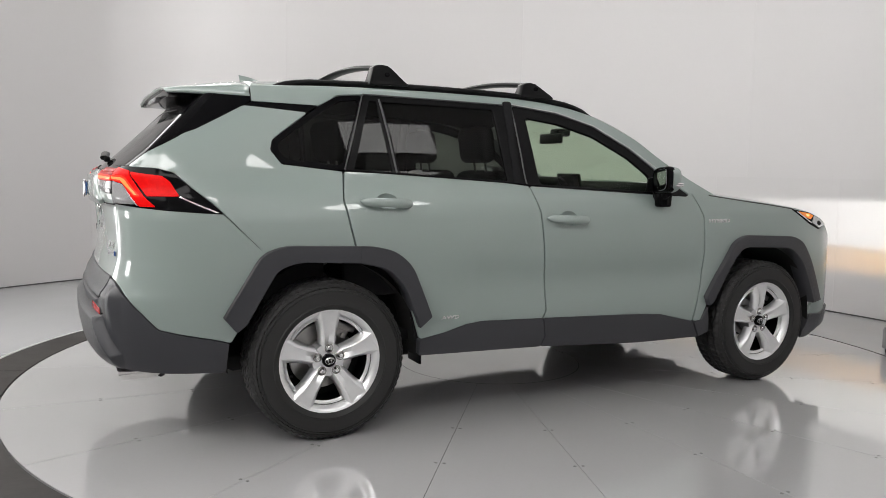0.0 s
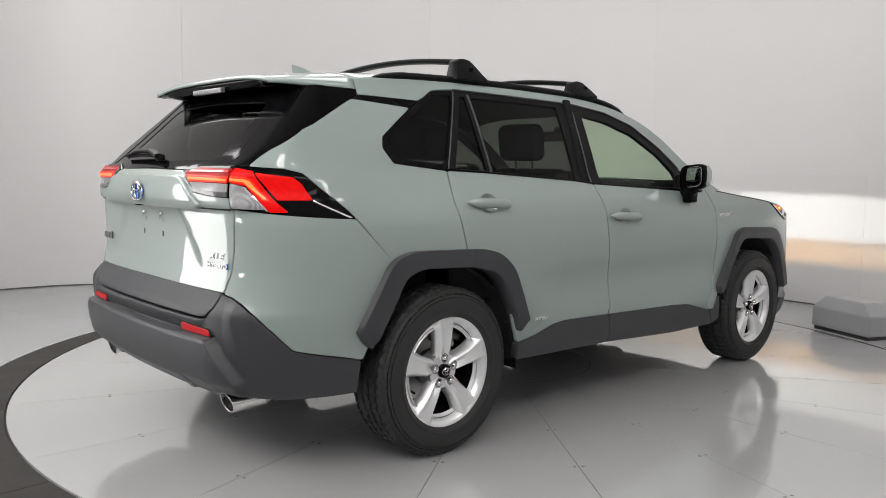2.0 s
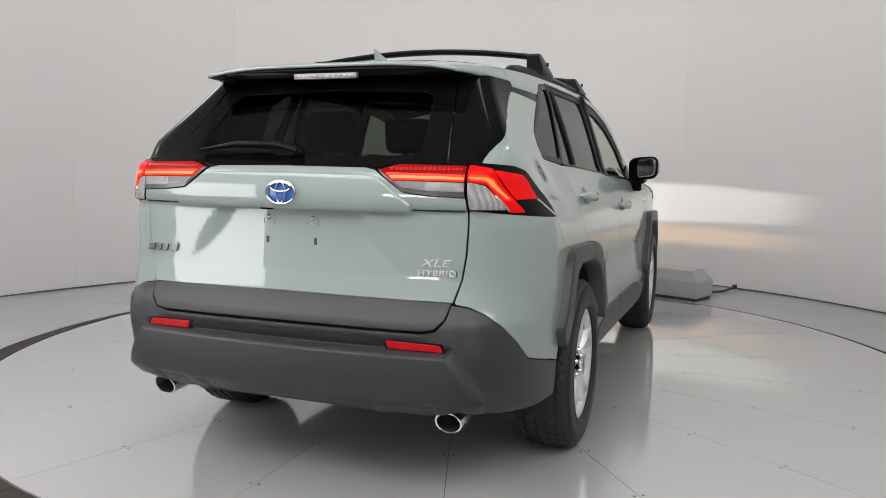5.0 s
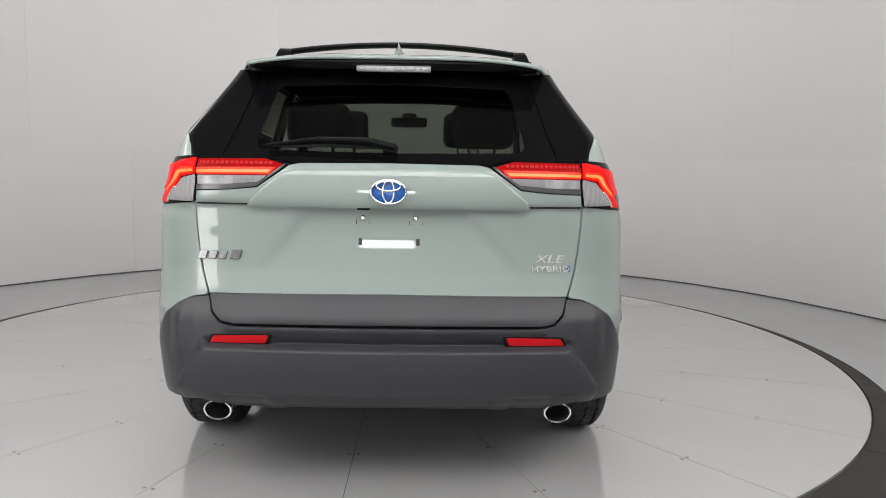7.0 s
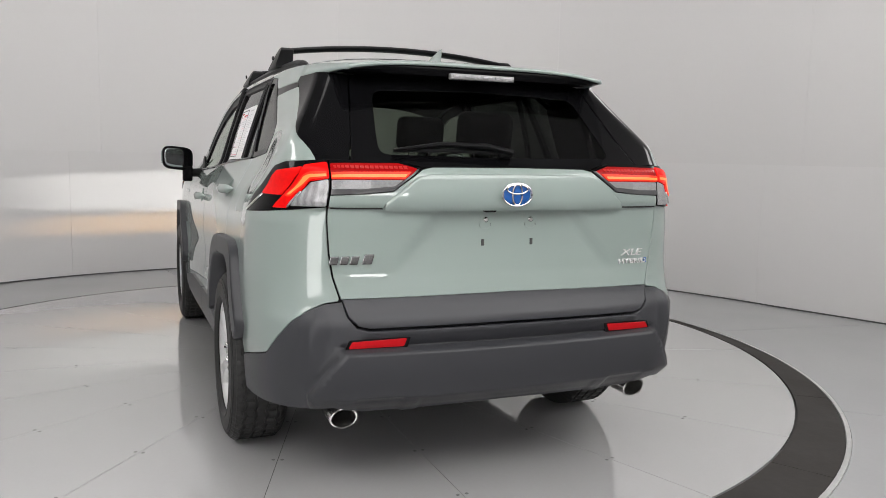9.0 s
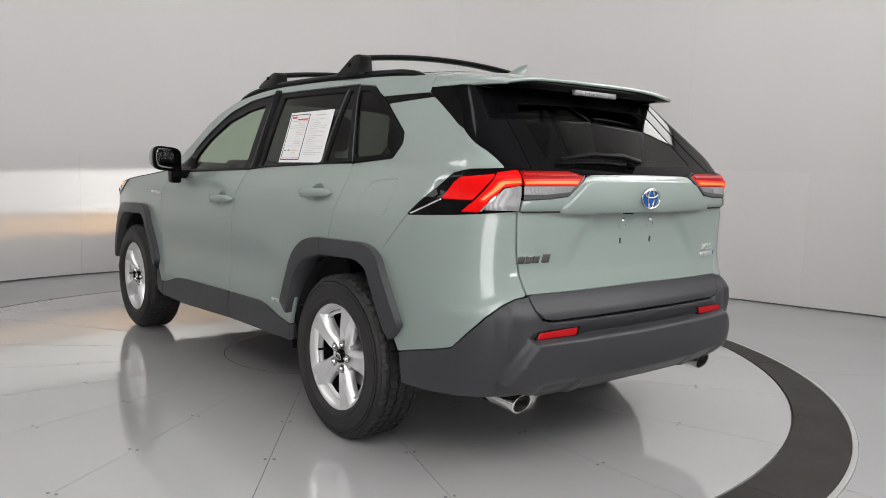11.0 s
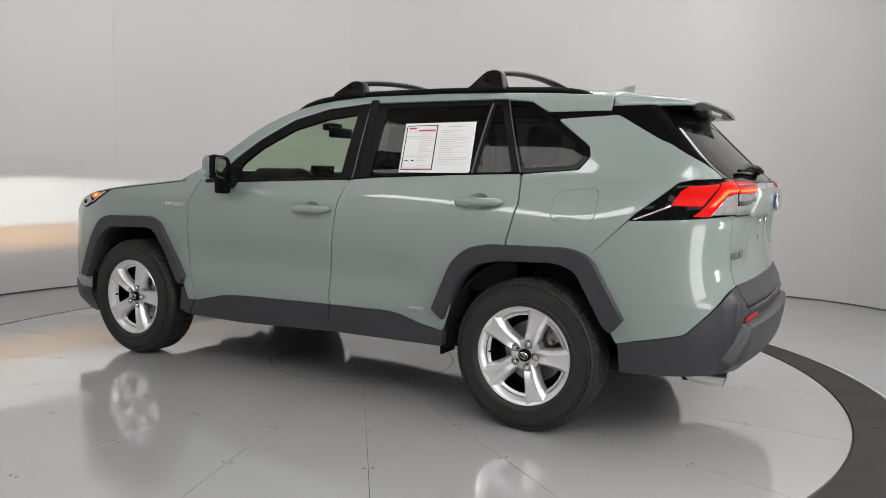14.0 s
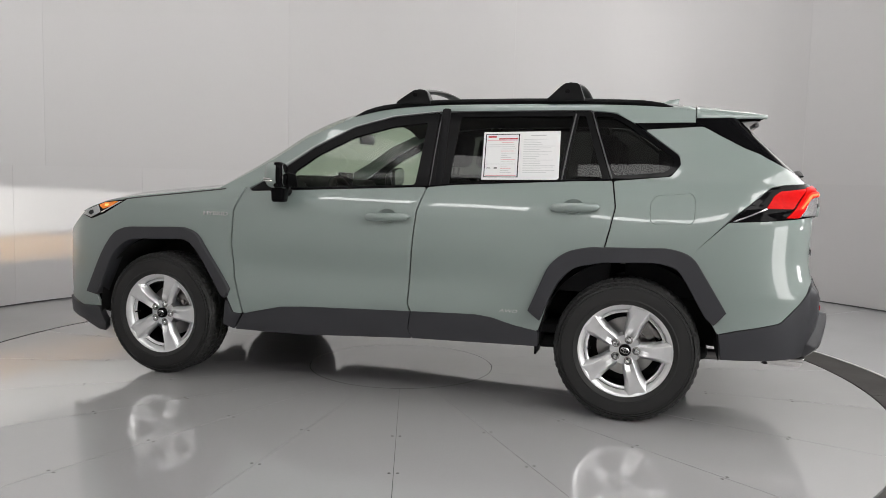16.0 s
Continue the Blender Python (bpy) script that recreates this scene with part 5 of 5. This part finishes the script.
def door_mirror(s):
    reach = 0.055 if s > 0 else 0.0

    def shell(centre, size, q, lean, cut=-1.0, far=1.0):
        """A soft-cornered box, its flat back cut off towards the rear and its front towards the nose."""
        bm = bmesh.new()
        bmesh.ops.create_uvsphere(bm, u_segments=36, v_segments=20, radius=1)
        for v in bm.verts:
            k = (abs(v.co.x) ** q + abs(v.co.y) ** q + abs(v.co.z) ** q) ** (-1 / q)
            x, y, z = v.co * k
            x = min(max(x, cut), far)
            v.co = (centre[0] + size[0] * x - lean * y, s * (centre[1] + reach + size[1] * y), centre[2] + size[2] * z + 0.008 * y)
        return bm

    m = part("door_mirror", shell((0.545, 0.912, 1.192), (0.060, 0.094, 0.070), 3.2, 0.022, -0.3), paint, car, "grey-green door mirror with a gloss black surround and base")
    part("mirror_surround", shell((0.527, 0.906, 1.191), (0.032, 0.094, 0.073), 4.2, 0.024, -0.8, 0.7), gloss_black, m)
    part("mirror_glass", shell((0.502, 0.906, 1.192), (0.004, 0.080, 0.058), 4.5, 0.028), mirror, m)
    part("mirror_base", prism([(-0.035, 0.0), (0.040, 0.0), (0.046, 0.10), (-0.046, 0.10)], 0.060, 0.012, 3), gloss_black, m).location = (0.560, s * (0.868 + reach * 0.6), 1.045)
    part("mirror_arm", tube([(0.555, s * 0.80, 1.10), (0.555, s * 0.87, 1.10), (0.545, s * 0.91, 1.13)], [0.03, 0.028, 0.03], 10), satin_black, m)
    for z in (1.164, 1.175):
        part("turn_strip", tube([(x, s * (y + reach), z) for x, y in ((0.528, 1.000), (0.556, 1.002), (0.580, 0.994), (0.596, 0.965))], 0.0046, 8), chrome, m)
    part("sail", prism([(0.50, 1.115), (0.72, 1.125), (0.57, 1.21), (0.52, 1.20)], 0.012, 0.003), satin_black, m).location = (0, s * 0.79, 0)


for s in (1, -1):
    door_mirror(s)

# exhaust tips
for s in (1, -1):
    bm = bmesh.new()
    rows = []
    for x, k, r in ((-1.86, 0, 0.030), (-2.03, 0, 0.032), (-2.075, 0, 0.040), (-2.20, 1, 0.0405), (-2.204, 1, 0.040), (-2.204, 1, 0.0355), (-2.05, 0, 0.035), (-2.0, 0, 0.03)):
        rows.append([bm.verts.new((x + (-0.012 * math.sin(a) * k), s * 0.600 + 1.22 * r * math.cos(a), 0.324 + r * math.sin(a) + (x + 2.2) * 0.03)) for a in [2 * math.pi * i / 28 for i in range(28)]])
    for a, b in zip(rows, rows[1:]):
        for i in range(28):
            bm.faces.new((a[i], a[(i + 1) % 28], b[(i + 1) % 28], b[i]))
    bmesh.ops.recalc_face_normals(bm, faces=bm.faces)
    tip = part("exhaust_tip", bm, tip_metal, car, "oval chrome exhaust tip")
    part("exhaust_inside", block((0.04, 0.075, 0.06), (-2.03, s * 0.60, 0.322), 0.02), under_black, tip)
    part("exhaust_pipe", tube([(-1.30, s * 0.45, 0.30), (-1.6, s * 0.58, 0.31), (-1.95, s * 0.60, 0.325)], 0.028, 12), steel, tip)
part("silencer", block((0.30, 0.9, 0.14), (-1.86, 0, 0.39), 0.06, segments=4), under_black, car)

# tailgate marks
bm = bmesh.new()
bmesh.ops.create_uvsphere(bm, u_segments=40, v_segments=10, radius=1)
for v in bm.verts:
    v.co = (-2.290 - 0.006 * v.co.z, 0.056 * v.co.x, 1.103 + 0.038 * v.co.y)
emblem = part("emblem", bm, emblem_blue, car, "oval blue and chrome emblem")
ovals = bmesh.new()
for ry, rz, dz in ((0.058, 0.040, 0), (0.019, 0.037, 0), (0.040, 0.016, 0.019)):
    tube([(-2.2975, ry * math.cos(t), 1.103 + dz + rz * math.sin(t)) for t in np.linspace(0, 2 * math.pi, 36)], 0.0034, 8, bm=ovals, caps=False)
part("emblem_ring", ovals, emblem_metal, emblem)
for s in (1, -1):
    b = revolve([(0.0, 0.006), (0.006, 0.006), (0.010, 0.002), (0.010, -0.01)], 16)
    bmesh.ops.rotate(b, verts=b.verts, matrix=Matrix.Rotation(math.pi / 2, 3, "Z"))
    bmesh.ops.translate(b, verts=b.verts, vec=(-2.233, s * 0.090, 1.011))
    part("plate_screw", b, chrome, car)
    clip = [(-2.229, s * 0.090 + y, 1.011 + z) for y, z in ((-0.020, 0.016), (-0.022, -0.022), (-0.012, -0.032), (0.012, -0.032), (0.022, -0.022), (0.020, 0.016))]
    part("plate_clip", tube(clip, 0.0013, 6), paint, car)
    part("plate_slot", block((0.006, 0.012, 0.024), (-2.227, s * 0.098, 0.929), 0.002), seam_black, car)
part("camera_pod", block((0.03, 0.045, 0.016), (-2.252, 0.085, 1.047), 0.006), gloss_black, car)


def letters(text, mat, parent, at, height, turn, name, depth=0.004, stretch=1.0, shear=0.0):
    c = bpy.data.curves.new(name, "FONT")
    c.body, c.size, c.extrude, c.align_x, c.shear = text, height * 1.4, depth, "CENTER", shear
    c.space_character = 1.05
    ob = new(name, c)
    bpy.context.view_layer.update()
    me = bpy.data.meshes.new_from_object(ob.evaluated_get(bpy.context.evaluated_depsgraph_get()))
    bpy.data.objects.remove(ob)
    me.materials.append(mat)
    ob = new(name, me)
    ob.parent = parent
    ob.matrix_basis = at @ turn @ Matrix.Diagonal((stretch, 1, 1, 1))
    return ob


LEFT = pose(0, 0, 0, 90, 0, 180)
RIGHT = pose(0, 0, 0, 90, 0, 0)


def on_skin(u, z, out=0.004, s=1):
    p, n = fair(np.array([u]), np.array([z]))
    q = p[0] + n[0] * out
    return Matrix.Translation((q[0], s * q[1], q[2])), n[0]


m, n = on_skin(3.548, 0.864, 0.002)
yaw = math.degrees(math.atan2(n[1], -n[0]))
letters("XLE", badge_silver, car, m, 0.026, pose(0, 0, 0, 90, 0, -90 - yaw), "trim_badge", stretch=1.55, shear=0.25)
m, n = on_skin(3.556, 0.832, 0.002)
letters("HYBRID", badge_silver, car, m, 0.020, pose(0, 0, 0, 90, 0, -90 - yaw), "hybrid_badge", stretch=1.35)
part("badge_mark", block((0.005, 0.009, 0.020), tuple(Vector(on_skin(3.622, 0.842, 0.004)[0].translation)), 0.001), emblem_blue, car)
for s in (1, -1):
    m, n = on_skin(0.745, 0.512, 0.002, s)
    letters("AWD", badge_silver, car, m, 0.018, LEFT if s > 0 else RIGHT, "drive_badge", stretch=1.5, shear=0.2 * 1)
    m, n = on_skin(-0.985, 0.955, 0.003, s)
    letters("HYBRID", badge_silver, car, m, 0.022, LEFT if s > 0 else RIGHT, "hybrid_badge", stretch=1.45)
# model badge as plain slanted bars
m, n = on_skin(2.424, 0.862, 0.004)
yaw = math.degrees(math.atan2(n[1], -n[0]))
badge = bmesh.new()
for k, (x, w, h) in enumerate(((-0.066, 0.030, 0.028), (-0.030, 0.028, 0.028), (0.004, 0.028, 0.028), (0.050, 0.034, 0.034))):
    made = len(badge.verts)
    block((w, 0.006, h), (x, 0, h / 2), 0.002, bm=badge)
for v in badge.verts:
    v.co.x += 0.3 * v.co.z
ob = part("model_badge", badge, dark_chrome, car, "dark chrome slanted model badge", smooth=False)
ob.matrix_basis = m @ pose(0, 0, 0, 0, 0, -90 - yaw)

# rear wiper
def on_glass(y, z, out):
    p, n = fair(np.array([3 - y]), np.array([z]))
    q = p[0] + n[0] * out
    return tuple(q)


wiper = part("rear_wiper", tube([on_glass(-0.02, 1.232, 0.022), on_glass(0.08, 1.248, 0.030), on_glass(0.25, 1.252, 0.028), on_glass(0.42, 1.238, 0.018)], [0.020, 0.021, 0.017, 0.008], 10, 0.6), satin_black, car, "black rear wiper arm and blade")
part("wiper_blade", tube([on_glass(-0.02, 1.240, 0.010), on_glass(0.2, 1.246, 0.010), on_glass(0.42, 1.242, 0.010)], 0.007, 8), soft_black, wiper)
part("wiper_hub", block((0.03, 0.055, 0.028), on_glass(0.0, 1.236, 0.010), 0.010, segments=3), satin_black, wiper)

# ---- inside the car
def seat(x, y, width, base_z=0.42, head=0.945):
    s = part("seat", block((0.50, width, 0.16), (x + 0.18, y, base_z + 0.14), 0.05, segments=3), cloth, car, "charcoal cloth car seat")
    part("backrest", block((0.14, width * 0.97, 0.62), (x - 0.10, y, base_z + 0.50), 0.055, turn=Matrix.Rotation(-0.22, 4, "Y"), segments=4), cloth, s)
    part("headrest", block((0.10, 0.29, 0.20), (x - 0.215, y, base_z + head), 0.045, turn=Matrix.Rotation(-0.15, 4, "Y"), segments=4), cloth, s)
    for d in (-0.06, 0.06):
        part("headrest_post", tube([(x - 0.17, y + d, base_z + 0.74), (x - 0.20, y + d, base_z + head - 0.06)], 0.007, 6), steel, s)


seat(-0.12, 0.36, 0.54)
seat(-0.12, -0.36, 0.54)
for y in (0.38, -0.38):
    seat(-0.98, y, 0.56, head=0.935)
part("bench_middle", block((0.13, 0.30, 0.56), (-1.08, 0, 0.90), 0.05, turn=Matrix.Rotation(-0.22, 4, "Y"), segments=4), cloth, car, "charcoal middle backrest of the rear bench")
# dark trim inside the rear pillars and over the boot
for s in (1, -1):
    part("pillar_lining", block((0.34, 0.04, 0.30), (-1.63, s * 0.615, 1.33), 0.02, turn=Matrix.Rotation(s * 0.10, 4, "Z") @ Matrix.Rotation(s * 0.32, 4, "X")), soft_black, car, "black trim inside the rear pillar")
    part("boot_lining", block((0.80, 0.06, 0.56), (-1.72, s * 0.70, 0.90), 0.02), soft_black, car, "black trim along the boot's side")
    part("middle_pillar_lining", block((0.05, 0.04, 0.46), (-0.325, s * 0.715, 1.36), 0.015, turn=Matrix.Rotation(s * 0.30, 4, "X")), soft_black, car, "black trim inside the middle pillar")
dash = part("dashboard", block((0.42, 1.42, 0.28), (0.78, 0, 1.03), 0.07, segments=4), soft_black, car, "black dashboard with centre screen")
part("screen", block((0.02, 0.24, 0.13), (0.555, 0.0, 1.155), 0.008, turn=Matrix.Rotation(-0.2, 4, "Y")), gloss_black, dash)
part("binnacle", block((0.16, 0.34, 0.08), (0.60, 0.36, 1.155), 0.035, segments=3), soft_black, dash)
ring_pts = [Vector((0.40 + 0.06 * math.sin(t), 0.36 + 0.185 * math.cos(t), 1.02 + 0.165 * math.sin(t))) for t in np.linspace(0, 2 * math.pi, 40)]
steering = part("steering_wheel", tube(ring_pts, 0.016, 10, caps=False), soft_black, car, "black steering wheel")
part("wheel_boss", block((0.06, 0.16, 0.12), (0.42, 0.36, 1.01), 0.03, segments=3), soft_black, steering)
part("column", tube([(0.42, 0.36, 1.0), (0.66, 0.36, 0.93)], 0.035, 10), soft_black, steering)
part("inside_mirror", block((0.02, 0.24, 0.065), (0.40, 0.0, 1.435), 0.016, segments=3), satin_black, car, "black inside mirror")
part("mirror_stalk", block((0.10, 0.10, 0.05), (0.47, 0.0, 1.475), 0.016), satin_black, car)
part("boot_floor", block((0.75, 1.2, 0.05), (-1.75, 0, 0.62), 0.02), soft_black, car)
part("cabin_floor", block((2.4, 1.5, 0.05), (-0.3, 0, 0.42), 0.01), soft_black, car)
for s in (1, -1):
    part("door_card", block((2.0, 0.03, 0.50), (-0.25, s * 0.775, 0.88), 0.012), soft_black, car)

# window sheet on the left rear window
def sheet_at(u, z, out):
    p, n = fair(np.array([u]), np.array([z]))
    return Vector(p[0] + n[0] * out)


sheet = thing("window_sheet", "printed white paper sheet stuck on the rear side window", "paper")
C = [sheet_at(0.549, 1.452, -0.004), sheet_at(0.958, 1.462, -0.004), sheet_at(0.966, 1.206, -0.004), sheet_at(0.556, 1.198, -0.004)]


def on_sheet(a, b, out=0.0):
    """a across from the front edge, b down from the top."""
    p = C[0] * (1 - a) * (1 - b) + C[1] * a * (1 - b) + C[2] * a * b + C[3] * (1 - a) * b
    return p + Vector((0, 0.96, 0.28)) * out


def sheet_patch(name, a0, a1, b0, b1, mat, out, parent):
    bm = bmesh.new()
    f = [bm.verts.new(on_sheet(a, b, out)) for a, b in ((a0, b0), (a0, b1), (a1, b1), (a1, b0))]
    g = [bm.verts.new(on_sheet(a, b, out - 0.0006)) for a, b in ((a0, b0), (a0, b1), (a1, b1), (a1, b0))]
    bm.faces.new(f)
    bm.faces.new(g[::-1])
    for i in range(4):
        bm.faces.new((f[i], g[i], g[(i + 1) % 4], f[(i + 1) % 4]))
    bmesh.ops.recalc_face_normals(bm, faces=bm.faces)
    return part(name, bm, mat, parent, smooth=False)


sheet_patch("paper", 0, 1, 0, 1, paper, 0.0, sheet)
for a0, a1, b0, b1 in ((0.025, 0.475, 0.045, 0.06), (0.025, 0.475, 0.935, 0.95), (0.025, 0.037, 0.045, 0.95), (0.460, 0.475, 0.045, 0.95)):
    sheet_patch("border", a0, a1, b0, b1, black_ink, 0.0006, sheet)
sheet_patch("heading", 0.06, 0.17, 0.085, 0.12, red_ink, 0.0007, sheet)
sheet_patch("heading", 0.20, 0.45, 0.135, 0.16, red_ink, 0.0007, sheet)
sheet_patch("heading", 0.05, 0.45, 0.172, 0.182, pink_ink, 0.0007, sheet)
sheet_patch("heading", 0.05, 0.45, 0.905, 0.920, pink_ink, 0.0007, sheet)
sheet_patch("logo_bar", 0.06, 0.11, 0.75, 0.765, black_ink, 0.0007, sheet)
sheet_patch("logo_bar", 0.155, 0.195, 0.745, 0.77, black_ink, 0.0007, sheet)
rng = random.Random(5)
for k in range(15):
    b = 0.22 + 0.045 * k
    sheet_patch("text_bar", 0.05 if k in (1, 2, 10) else 0.24, 0.24 + rng.uniform(0.08, 0.2), b, b + 0.009, pink_ink if k % 4 == 0 else ink, 0.0007, sheet)
for k in range(20):
    b = 0.16 + 0.036 * k
    sheet_patch("text_bar", 0.53, rng.uniform(0.7, 0.95), b, b + 0.008, ink, 0.0007, sheet)
sheet_patch("heading", 0.62, 0.82, 0.075, 0.095, ink, 0.0007, sheet)

# headlamp and fog lamp beams on the wall ahead, each cut off above and below by unseen plates added at the nose to
# shape it
for s in (1, -1):
    for z, top, foot in ((0.80, 0.0064, -0.0050), (0.45, 0.0046, -0.0012)):
        part("beam_cutoff", block((0.05, 0.20, 0.002), (2.225, s * 0.42, z + top + 0.001), 0.0003), satin_black, car)
        part("beam_cutoff", block((0.05, 0.20, 0.002), (2.225, s * 0.42, z + foot - 0.001), 0.0003), satin_black, car)
    spot("headlamp_beam", (2.202, s * 0.42, 0.80), (4.0, s * 0.75, 0.80), BEAM, (1.0, 0.98, 0.93), 110, 0.7, 0.0010)
    spot("fog_lamp_beam", (2.202, s * 0.42, 0.45), (4.0, s * 0.80, 0.46), BEAM * 0.85, (1.0, 0.56, 0.17), 110, 0.8, 0.0016)
